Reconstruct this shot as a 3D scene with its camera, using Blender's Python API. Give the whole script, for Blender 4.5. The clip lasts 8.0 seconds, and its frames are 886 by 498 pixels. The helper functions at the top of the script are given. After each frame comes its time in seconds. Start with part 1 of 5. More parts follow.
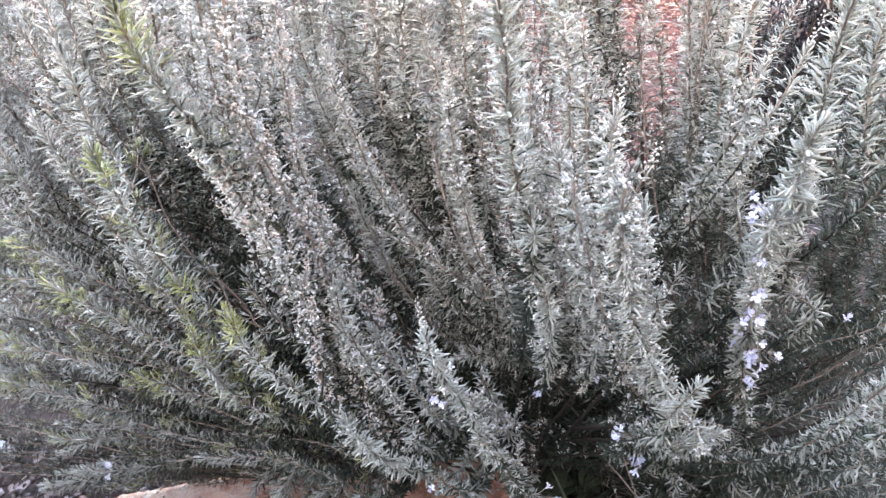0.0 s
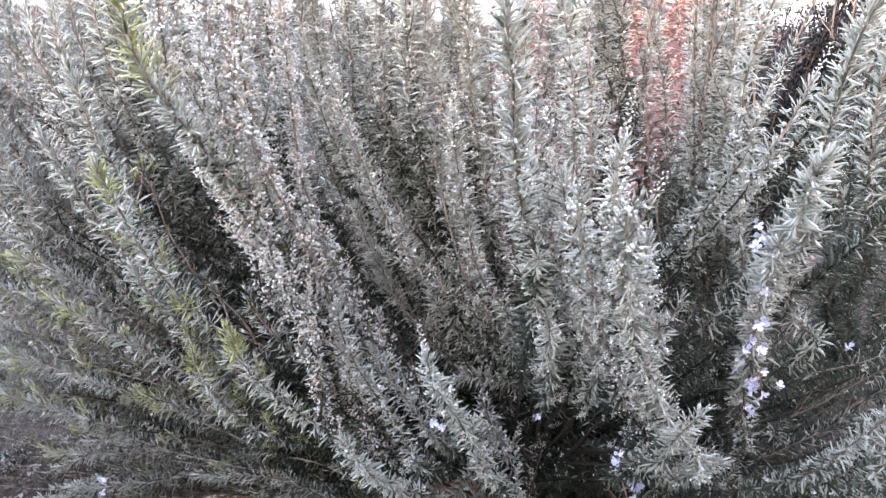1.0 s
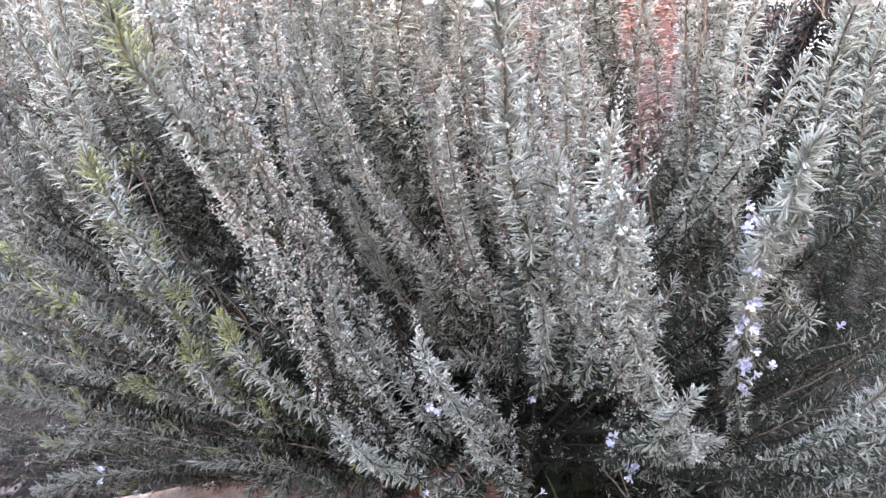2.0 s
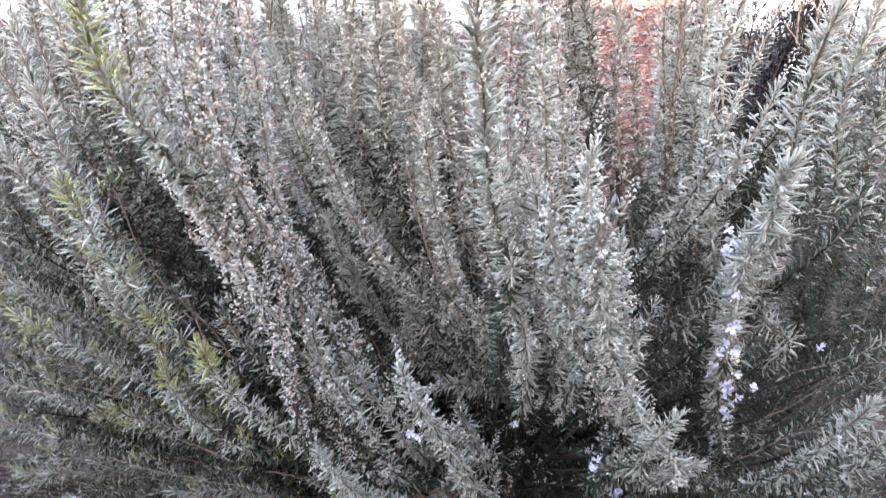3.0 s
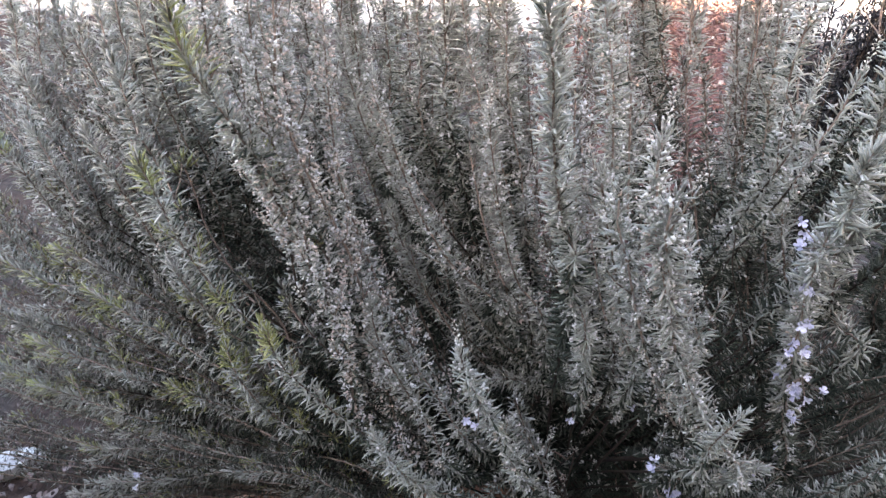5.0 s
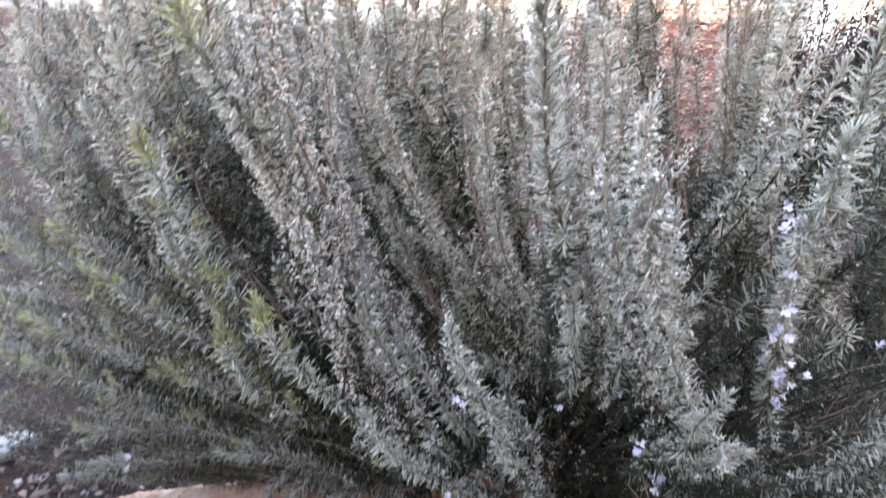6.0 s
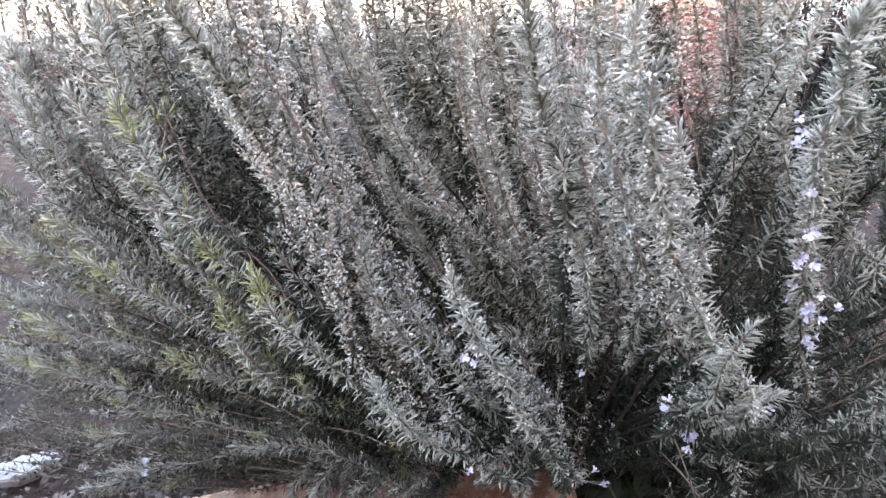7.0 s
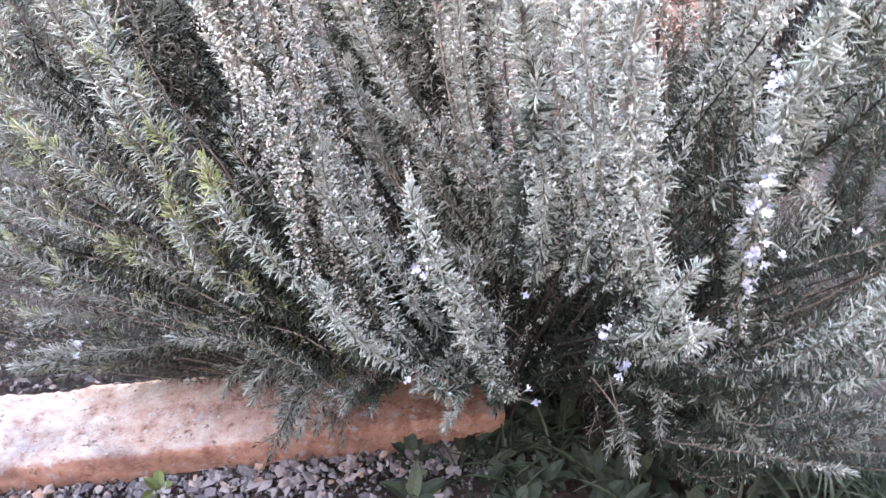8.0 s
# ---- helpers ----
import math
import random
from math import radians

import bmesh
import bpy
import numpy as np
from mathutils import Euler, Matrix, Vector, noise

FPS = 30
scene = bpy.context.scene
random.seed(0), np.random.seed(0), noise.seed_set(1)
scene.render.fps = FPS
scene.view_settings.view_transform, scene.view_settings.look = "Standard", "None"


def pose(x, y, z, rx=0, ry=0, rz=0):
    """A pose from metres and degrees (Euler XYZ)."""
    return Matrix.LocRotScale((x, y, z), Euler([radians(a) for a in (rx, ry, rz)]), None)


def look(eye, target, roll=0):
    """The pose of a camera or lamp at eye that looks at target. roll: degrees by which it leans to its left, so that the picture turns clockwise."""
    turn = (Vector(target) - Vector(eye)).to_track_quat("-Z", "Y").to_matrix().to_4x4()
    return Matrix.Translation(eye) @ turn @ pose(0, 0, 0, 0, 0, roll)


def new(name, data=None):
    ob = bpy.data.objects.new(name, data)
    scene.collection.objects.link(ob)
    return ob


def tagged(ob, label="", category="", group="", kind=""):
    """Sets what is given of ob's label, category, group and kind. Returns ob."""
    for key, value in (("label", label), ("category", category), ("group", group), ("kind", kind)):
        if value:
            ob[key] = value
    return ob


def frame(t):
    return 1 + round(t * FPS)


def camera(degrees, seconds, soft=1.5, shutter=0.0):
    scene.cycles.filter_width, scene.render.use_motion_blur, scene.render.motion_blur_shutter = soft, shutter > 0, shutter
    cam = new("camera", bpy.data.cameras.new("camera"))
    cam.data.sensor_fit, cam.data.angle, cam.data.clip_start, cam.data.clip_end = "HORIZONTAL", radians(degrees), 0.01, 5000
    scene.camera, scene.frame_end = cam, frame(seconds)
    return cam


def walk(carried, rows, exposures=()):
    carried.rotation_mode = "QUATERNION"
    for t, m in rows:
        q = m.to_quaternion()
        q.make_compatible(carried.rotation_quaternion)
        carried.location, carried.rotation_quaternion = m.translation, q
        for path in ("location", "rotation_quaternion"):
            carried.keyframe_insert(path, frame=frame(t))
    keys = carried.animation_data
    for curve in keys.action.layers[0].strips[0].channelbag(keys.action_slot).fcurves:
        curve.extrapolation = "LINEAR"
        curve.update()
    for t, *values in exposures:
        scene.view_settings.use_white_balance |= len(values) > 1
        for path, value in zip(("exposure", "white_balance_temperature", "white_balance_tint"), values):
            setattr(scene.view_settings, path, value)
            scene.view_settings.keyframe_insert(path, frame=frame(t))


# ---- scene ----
cam = camera(61.9, 8.0, soft=1.4, shutter=0.55)
PATH = [
    (0, (0.035, 0.007, 1.38), (0.021, 1.663, 0.258), 0.4),
    (0.5, (0.035, 0.009, 1.382), (0.041, 1.669, 0.268), 1.5),
    (1, (0.03, 0.012, 1.386), (0.019, 1.69, 0.299), 1.5),
    (1.5, (0.03, 0.011, 1.388), (0.016, 1.665, 0.262), 0.9),
    (3, (0.033, 0.016, 1.386), (0.085, 1.705, 0.316), 1.7),
    (3.5, (0.03, 0.006, 1.4), (0.067, 1.796, 0.51), 0.7),
    (3.9, (0.019, 0.014, 1.398), (0.071, 1.778, 0.456), 1.3),
    (4, (0.025, 0.012, 1.397), (0.013, 1.768, 0.441), 0.6),
    (4.1, (0.021, 0.013, 1.395), (0.002, 1.767, 0.434), 1.0),
    (4.4, (0.029, 0.008, 1.392), (-0.024, 1.721, 0.361), 1.0),
    (4.5, (0.023, 0.008, 1.375), (-0.022, 1.699, 0.307), 1.7),
    (4.7, (0.023, 0.007, 1.37), (-0.071, 1.696, 0.303), 0.7),
    (5.8, (0.039, 0.0, 1.353), (-0.048, 1.711, 0.321), 1.3),
    (6, (0.033, -0.021, 1.349), (-0.055, 1.682, 0.305), 2.1),
    (6.1, (0.042, -0.025, 1.345), (-0.066, 1.664, 0.278), 1.8),
    (6.4, (0.038, -0.034, 1.311), (-0.017, 1.68, 0.283), 3.2),
    (6.5, (0.055, -0.049, 1.292), (-0.092, 1.698, 0.33), 1.8),
    (6.6, (0.053, -0.048, 1.293), (-0.131, 1.711, 0.358), 0.3),
    (6.9, (0.065, -0.028, 1.272), (-0.092, 1.696, 0.271), -4.2),
    (7, (0.063, -0.024, 1.268), (-0.098, 1.7, 0.268), -3.4),
    (7.1, (0.055, -0.016, 1.27), (-0.076, 1.659, 0.186), -3.8),
    (7.2, (0.054, -0.017, 1.269), (-0.041, 1.607, 0.106), -2.3),
    (7.4, (0.054, -0.02, 1.261), (-0.011, 1.567, 0.046), 0.8),
    (7.5, (0.057, -0.02, 1.257), (-0.003, 1.571, 0.047), 1.2),
    (7.6, (0.054, -0.021, 1.257), (0.012, 1.569, 0.045), 2.0),
    (8, (0.051, -0.019, 1.258), (0.044, 1.59, 0.07), 5.1),
]
LIGHTNESS = [(0.0, 5.24, 7780, 18), (1.5, 5.04, 7780, 18), (3.0, 5.01, 7780, 18), (3.5, 4.86, 7780, 18), (4.0, 4.36, 7780, 18), (4.5, 4.36, 7780, 18), (6.0, 4.88, 7780, 18), (6.5, 5.16, 7780, 18), (7.0, 5.06, 7780, 18), (7.5, 5.38, 7780, 18), (8.0, 5.64, 7780, 18)]
walk(cam, [(t, look(eye, target, roll)) for t, eye, target, roll in PATH], LIGHTNESS)

# ---- world, sun, exposure ----
world = bpy.data.worlds.new("sky")
scene.world = world
world.use_nodes = True
SUN_ELEV, SUN_AZ = radians(17), radians(190)
wn = world.node_tree
sky = wn.nodes.new("ShaderNodeTexSky")
sky.sky_type = "NISHITA"
sky.sun_disc = False
sky.sun_elevation = SUN_ELEV
sky.sun_rotation = SUN_AZ
sky.air_density, sky.dust_density = 1.0, 2.0
bg = wn.nodes["Background"]
bg.inputs["Strength"].default_value = 0.12
wn.links.new(sky.outputs[0], bg.inputs["Color"])

sun_data = bpy.data.lights.new("sun", "SUN")
sun_data.energy, sun_data.angle, sun_data.color = 4.0, radians(0.6), (1.0, 0.9, 0.78)
sun = new("sun", sun_data)
sun_way = Vector((math.sin(SUN_AZ) * math.cos(SUN_ELEV), math.cos(SUN_AZ) * math.cos(SUN_ELEV), math.sin(SUN_ELEV)))
sun.rotation_euler = sun_way.to_track_quat("Z", "Y").to_euler()
sun.location = sun_way * 20


# ---- materials ----
def material(name, rough=0.6, spec=0.3):
    m = bpy.data.materials.new(name)
    m.use_nodes = True
    b = m.node_tree.nodes["Principled BSDF"]
    b.inputs["Roughness"].default_value = rough
    b.inputs["Specular IOR Level"].default_value = spec
    return m, m.node_tree, b


def ramp(nt, source, stops):
    r = nt.nodes.new("ShaderNodeValToRGB")
    while len(r.color_ramp.elements) < len(stops):
        r.color_ramp.elements.new(0.5)
    for e, (p, c) in zip(r.color_ramp.elements, stops):
        e.position, e.color = p, (*c, 1)
    nt.links.new(source, r.inputs[0])
    return r.outputs[0]


def noise_tex(nt, scale, detail=4, rough=0.6):
    co = nt.nodes.new("ShaderNodeTexCoord")
    n = nt.nodes.new("ShaderNodeTexNoise")
    n.inputs["Scale"].default_value = scale
    n.inputs["Detail"].default_value = detail
    n.inputs["Roughness"].default_value = rough
    nt.links.new(co.outputs["Object"], n.inputs["Vector"])
    return n.outputs["Fac"]


def mix(nt, fac, a, b, kind="MIX"):
    m = nt.nodes.new("ShaderNodeMix")
    m.data_type, m.blend_type = "RGBA", kind
    for sock, v in ((m.inputs[0], fac), (m.inputs[6], a), (m.inputs[7], b)):
        if isinstance(v, (int, float)):
            sock.default_value = v
        elif isinstance(v, tuple):
            sock.default_value = (*v, 1)
        else:
            nt.links.new(v, sock)
    return m.outputs[2]


def bump(nt, bsdf, height, strength=0.4, distance=0.003):
    b = nt.nodes.new("ShaderNodeBump")
    b.inputs["Strength"].default_value = strength
    b.inputs["Distance"].default_value = distance
    nt.links.new(height, b.inputs["Height"])
    nt.links.new(b.outputs[0], bsdf.inputs["Normal"])


def leafy(name, stops, rough=0.5, spec=0.35, per_object=False, grain=260):
    """Leaf skin: each leaf its own tone, with fine felt-like mottling."""
    m, nt, b = material(name, rough, spec)
    if per_object:
        rnd = nt.nodes.new("ShaderNodeObjectInfo").outputs["Random"]
    else:
        rnd = nt.nodes.new("ShaderNodeNewGeometry").outputs["Random Per Island"]
    tone = ramp(nt, rnd, stops)
    n = noise_tex(nt, grain, 3)
    dark = ramp(nt, n, [(0.3, (0.72, 0.72, 0.72)), (0.7, (1.1, 1.1, 1.1))])
    skin = mix(nt, 1.0, tone, dark, "MULTIPLY")
    nt.links.new(skin, b.inputs["Base Color"])
    return m


GREEN = [(0.0, (0.215, 0.22, 0.188)), (0.4, (0.288, 0.292, 0.261)), (0.8, (0.358, 0.36, 0.331)), (1.0, (0.438, 0.436, 0.413))]
# near-black leaves: older foliage, with the shade low in the bush coloured in
OLD_SHADED = [(0.0, (0.026, 0.033, 0.026)), (0.5, (0.05, 0.06, 0.048)), (1.0, (0.095, 0.104, 0.085))]
PALE = [(0.0, (0.30, 0.293, 0.268)), (1.0, (0.44, 0.428, 0.40))]
YOUNG = [(0.0, (0.19, 0.20, 0.075)), (0.6, (0.27, 0.278, 0.12)), (1.0, (0.35, 0.35, 0.19))]
M_LEAF = leafy("rosemary_leaf_top", GREEN, 0.72, 0.2)
M_OLD_SHADED = leafy("rosemary_old_shaded_leaf", OLD_SHADED, 0.75, 0.15)
M_UNDER = leafy("rosemary_leaf_underside", PALE, 0.85, 0.1)
# undersides darkened with them to deepen shade in the lower bush
M_UNDER_SHADED = leafy("rosemary_old_shaded_leaf_underside", [(0.0, (0.055, 0.056, 0.046)), (1.0, (0.12, 0.118, 0.102))], 0.85, 0.1)
M_YOUNG = leafy("rosemary_young_leaf", YOUNG, 0.5, 0.3)
M_LEAF_ONE = leafy("rosemary_leaf_top_single", GREEN, 0.62, 0.3, per_object=True)
M_UNDER_ONE = leafy("rosemary_leaf_underside_single", PALE, 0.85, 0.1, per_object=True)
M_YOUNG_ONE = leafy("rosemary_young_leaf_single", [(0.0, (0.28, 0.286, 0.19)), (0.6, (0.36, 0.364, 0.262)), (1.0, (0.44, 0.44, 0.34))], 0.75, 0.15, per_object=True)
M_BUD = leafy("rosemary_bud", [(0.0, (0.42, 0.405, 0.385)), (0.5, (0.58, 0.565, 0.55)), (1.0, (0.74, 0.73, 0.73))], 0.9, 0.1)
M_SPIKE = leafy("rosemary_bud_spike", [(0.0, (0.40, 0.365, 0.325)), (0.6, (0.54, 0.51, 0.47)), (1.0, (0.67, 0.645, 0.61))], 0.9, 0.1)
M_DRY = leafy("rosemary_dry_calyx", [(0.0, (0.42, 0.335, 0.295)), (1.0, (0.64, 0.55, 0.50))], 0.9, 0.1)
M_PETAL = leafy("rosemary_petal", [(0.0, (0.38, 0.378, 0.54)), (0.5, (0.51, 0.505, 0.63)), (1.0, (0.66, 0.655, 0.74))], 0.7, 0.2, per_object=True)


def stem_material(name, stops):
    m, nt, b = material(name, 0.85, 0.15)
    rnd = nt.nodes.new("ShaderNodeObjectInfo").outputs["Random"]
    tone = ramp(nt, rnd, stops)
    n = noise_tex(nt, 180, 5)
    nt.links.new(mix(nt, 1.0, tone, ramp(nt, n, [(0.3, (0.55, 0.5, 0.5)), (0.7, (1.15, 1.1, 1.05))]), "MULTIPLY"), b.inputs["Base Color"])
    bump(nt, b, n, 0.6, 0.001)
    return m


M_STEM = stem_material("rosemary_stem", [(0.0, (0.13, 0.104, 0.09)), (0.5, (0.23, 0.18, 0.158)), (1.0, (0.36, 0.30, 0.27))])
# aged bark, darkened further to stand for shade inside the bush
M_SHADED_WOOD = stem_material("rosemary_shaded_wood", [(0.0, (0.03, 0.023, 0.02)), (1.0, (0.075, 0.058, 0.05))])


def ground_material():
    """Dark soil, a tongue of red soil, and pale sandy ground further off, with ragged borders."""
    m, nt, b = material("soil", 0.95, 0.1)
    fine, big, ragged = noise_tex(nt, 60, 8, 0.7), noise_tex(nt, 3.0, 4), noise_tex(nt, 1.6, 8, 0.65)
    soil = ramp(nt, fine, [(0.3, (0.012, 0.009, 0.009)), (0.5, (0.035, 0.027, 0.025)), (0.7, (0.085, 0.066, 0.06))])
    brown = ramp(nt, fine, [(0.3, (0.02, 0.013, 0.012)), (0.7, (0.085, 0.052, 0.043))])
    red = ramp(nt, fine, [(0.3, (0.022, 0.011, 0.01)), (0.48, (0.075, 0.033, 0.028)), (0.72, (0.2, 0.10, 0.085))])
    sand = ramp(nt, fine, [(0.3, (0.34, 0.27, 0.22)), (0.55, (0.55, 0.48, 0.42)), (0.75, (0.68, 0.62, 0.56))])
    def maths(kind, a, c):
        n = nt.nodes.new("ShaderNodeMath")
        n.operation = kind
        for k, v in enumerate((a, c)):
            if isinstance(v, (int, float)):
                n.inputs[k].default_value = v
            else:
                nt.links.new(v, n.inputs[k])
        return n.outputs[0]
    where = nt.nodes.new("ShaderNodeSeparateXYZ")
    nt.links.new(nt.nodes.new("ShaderNodeTexCoord").outputs["Object"], where.inputs[0])
    x, y = where.outputs[0], where.outputs[1]
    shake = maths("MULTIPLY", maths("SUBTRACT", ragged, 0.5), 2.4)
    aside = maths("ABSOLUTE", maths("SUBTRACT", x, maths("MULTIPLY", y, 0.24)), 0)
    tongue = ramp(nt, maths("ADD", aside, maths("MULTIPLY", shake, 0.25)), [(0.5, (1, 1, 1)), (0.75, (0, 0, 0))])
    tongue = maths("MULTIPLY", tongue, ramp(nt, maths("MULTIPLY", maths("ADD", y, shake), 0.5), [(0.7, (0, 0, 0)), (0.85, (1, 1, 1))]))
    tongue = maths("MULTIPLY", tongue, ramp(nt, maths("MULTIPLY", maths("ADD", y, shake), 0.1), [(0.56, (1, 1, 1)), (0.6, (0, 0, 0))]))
    beyond = ramp(nt, maths("MULTIPLY", maths("ADD", y, shake), 0.1), [(0.47, (0, 0, 0)), (0.52, (1, 1, 1))])
    near = mix(nt, ramp(nt, big, [(0.42, (0, 0, 0)), (0.58, (1, 1, 1))]), soil, brown)
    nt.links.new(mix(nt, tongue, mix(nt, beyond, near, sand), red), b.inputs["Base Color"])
    bump(nt, b, fine, 0.9, 0.012)
    return m


def kerb_material():
    m, nt, b = material("worn_terracotta_kerb", 0.92, 0.12)
    fine, mid, big = noise_tex(nt, 190, 8, 0.75), noise_tex(nt, 26, 12, 0.8), noise_tex(nt, 6.5, 7, 0.65)
    clay = ramp(nt, mid, [(0.32, (0.20, 0.085, 0.062)), (0.45, (0.50, 0.23, 0.165)), (0.56, (0.62, 0.32, 0.24)), (0.72, (0.70, 0.47, 0.395))])
    lime = ramp(nt, mid, [(0.32, (0.21, 0.125, 0.108)), (0.42, (0.48, 0.325, 0.28)), (0.55, (0.61, 0.465, 0.415)), (0.68, (0.69, 0.585, 0.555))])
    geo = nt.nodes.new("ShaderNodeNewGeometry")
    up = nt.nodes.new("ShaderNodeSeparateXYZ")
    nt.links.new(geo.outputs["Normal"], up.inputs[0])
    grime = nt.nodes.new("ShaderNodeTexCoord")
    along = nt.nodes.new("ShaderNodeSeparateXYZ")
    nt.links.new(grime.outputs["Object"], along.inputs[0])
    worn = nt.nodes.new("ShaderNodeMapRange")
    for k, v in enumerate((-0.7, 0.05, 0.7, -0.35)):
        worn.inputs[k + 1].default_value = v
    nt.links.new(along.outputs[0], worn.inputs[0])
    patch = nt.nodes.new("ShaderNodeMath")
    patch.operation = "ADD"
    nt.links.new(worn.outputs[0], patch.inputs[0])
    nt.links.new(ramp(nt, big, [(0.35, (0, 0, 0)), (0.65, (0.7, 0.7, 0.7))]), patch.inputs[1])
    on_top = nt.nodes.new("ShaderNodeMath")
    on_top.operation, on_top.use_clamp = "MULTIPLY", True
    lean = nt.nodes.new("ShaderNodeMath")
    lean.operation = "MULTIPLY_ADD"
    lean.inputs[1].default_value, lean.inputs[2].default_value = 1.1, -0.55
    nt.links.new(mid, lean.inputs[0])
    slope = nt.nodes.new("ShaderNodeMath")
    slope.operation = "ADD"
    nt.links.new(up.outputs[2], slope.inputs[0])
    nt.links.new(lean.outputs[0], slope.inputs[1])
    face = ramp(nt, slope.outputs[0], [(0.6, (0, 0, 0)), (0.95, (1, 1, 1))])
    nt.links.new(face, on_top.inputs[0])
    nt.links.new(patch.outputs[0], on_top.inputs[1])
    tone = mix(nt, on_top.outputs[0], clay, lime)
    flake = noise_tex(nt, 38, 9, 0.7)
    tone = mix(nt, ramp(nt, flake, [(0.58, (0, 0, 0)), (0.61, (0.75, 0.75, 0.75))]), tone, ramp(nt, fine, [(0.3, (0.42, 0.36, 0.37)), (0.7, (0.68, 0.63, 0.65))]))
    tone = mix(nt, ramp(nt, flake, [(0.36, (0.8, 0.8, 0.8)), (0.40, (0, 0, 0))]), tone, ramp(nt, fine, [(0.3, (0.10, 0.06, 0.055)), (0.7, (0.2, 0.13, 0.12))]))
    dirt = noise_tex(nt, 60, 10, 0.85)
    stain = noise_tex(nt, 9, 5, 0.6)
    nt.links.new(mix(nt, 1.0, mix(nt, 1.0, tone, ramp(nt, dirt, [(0.33, (0.45, 0.42, 0.41)), (0.42, (1, 1, 1)), (0.9, (1.08, 1.08, 1.08))]), "MULTIPLY"), ramp(nt, stain, [(0.34, (0.62, 0.62, 0.66)), (0.5, (1, 1, 1))]), "MULTIPLY"), b.inputs["Base Color"])
    height = mix(nt, 0.5, mix(nt, 0.5, mid, flake), dirt)
    bump(nt, b, height, 1.0, 0.016)
    return m


def stone_material(name, stops, scale=90, rough=0.85):
    m, nt, b = material(name, rough, 0.2)
    rnd = nt.nodes.new("ShaderNodeObjectInfo").outputs["Random"]
    n = noise_tex(nt, scale, 6)
    nt.links.new(mix(nt, 1.0, ramp(nt, rnd, stops), ramp(nt, n, [(0.3, (0.7, 0.7, 0.7)), (0.7, (1.15, 1.15, 1.15))]), "MULTIPLY"), b.inputs["Base Color"])
    bump(nt, b, n, 0.4, 0.002)
    return m


M_SOIL, M_KERB = ground_material(), kerb_material()
M_GRAVEL = stone_material("gravel_stone", [(0.0, (0.10, 0.08, 0.088)), (0.45, (0.21, 0.172, 0.178)), (0.8, (0.33, 0.27, 0.265)), (1.0, (0.42, 0.25, 0.19))])
M_GRIT = leafy("grit", [(0.0, (0.05, 0.045, 0.05)), (0.5, (0.13, 0.115, 0.125)), (1.0, (0.27, 0.24, 0.245))], 0.9, 0.1)
M_FLAKE = leafy("pale_flake", [(0.0, (0.16, 0.12, 0.115)), (0.4, (0.36, 0.28, 0.265)), (0.8, (0.56, 0.50, 0.50)), (1.0, (0.74, 0.71, 0.73))], 0.8, 0.2)
M_SHADE_WALL = stone_material("shade_wall_plaster", [(0.0, (0.27, 0.24, 0.21)), (1.0, (0.27, 0.24, 0.21))], 8)


# ---- mesh helpers ----
def part(name, bm, mat, parent=None, label=""):
    me = bpy.data.meshes.new(name)
    bm.to_mesh(me)
    bm.free()
    me.materials.append(mat)
    ob = new(name, me)
    ob.parent = parent
    return tagged(ob, label)


def from_arrays(name, verts, faces, mats, indices=None, smooth=False):
    """A mesh object from numpy vertices and a list of equal-sided face arrays."""
    me = bpy.data.meshes.new(name)
    faces = [f for f in faces if len(f)]
    loops = np.concatenate([f.ravel() for f in faces]).astype(np.int32)
    sizes = np.concatenate([np.full(len(f), f.shape[1], np.int32) for f in faces])
    me.vertices.add(len(verts))
    me.vertices.foreach_set("co", np.ascontiguousarray(verts, np.float32).ravel())
    me.loops.add(len(loops))
    me.loops.foreach_set("vertex_index", loops)
    me.polygons.add(len(sizes))
    me.polygons.foreach_set("loop_start", np.concatenate([[0], np.cumsum(sizes)[:-1]]).astype(np.int32))
    for m in mats:
        me.materials.append(m)
    if indices is not None:
        me.polygons.foreach_set("material_index", np.concatenate(indices).astype(np.int32))
    me.update(calc_edges=True)
    me.validate()
    if smooth:
        me.shade_smooth()
    return new(name, me)


def unit(v):
    return v / np.maximum(np.linalg.norm(v, axis=-1, keepdims=True), 1e-9)


# leaf section: left edge, ridge, right edge; rings along the length, then the point
def leaf_template(rings):
    t = []
    for u, w in rings:
        t += [(u, -0.5 * w, 0.0), (u, 0.0, 0.32 * w), (u, 0.5 * w, 0.0)]
    t.append((1.0, 0.0, 0.05))
    quads, qm = [], []
    for k in range(len(rings) - 1):
        a, b = 3 * k, 3 * k + 3
        quads += [(a, b, b + 1, a + 1), (a + 1, b + 1, b + 2, a + 2), (a + 2, b + 2, b, a)]
        qm += [0, 0, 1]
    a, p = 3 * (len(rings) - 1), 3 * len(rings)
    tris, tm = [(a, p, a + 1), (a + 1, p, a + 2), (a + 2, p, a)], [0, 0, 1]
    return np.array(t), np.array(quads, int).reshape(-1, 4), np.array(tris), np.array(qm, int), np.array(tm)


FINE = leaf_template([(0.0, 0.35), (0.28, 0.95), (0.88, 0.80)])
PLAIN = leaf_template([(0.0, 0.6), (0.68, 1.0)])
SIMPLE = (np.array([(0.0, 0.0, 0.1), (0.55, -0.56, -0.08), (0.55, 0.56, -0.08), (1.0, 0.0, 0.1)]), np.zeros((0, 4), int), np.array([(0, 1, 3), (0, 3, 2), (0, 2, 1), (1, 2, 3)]), np.zeros(0, int), np.array([0, 0, 1, 1]))


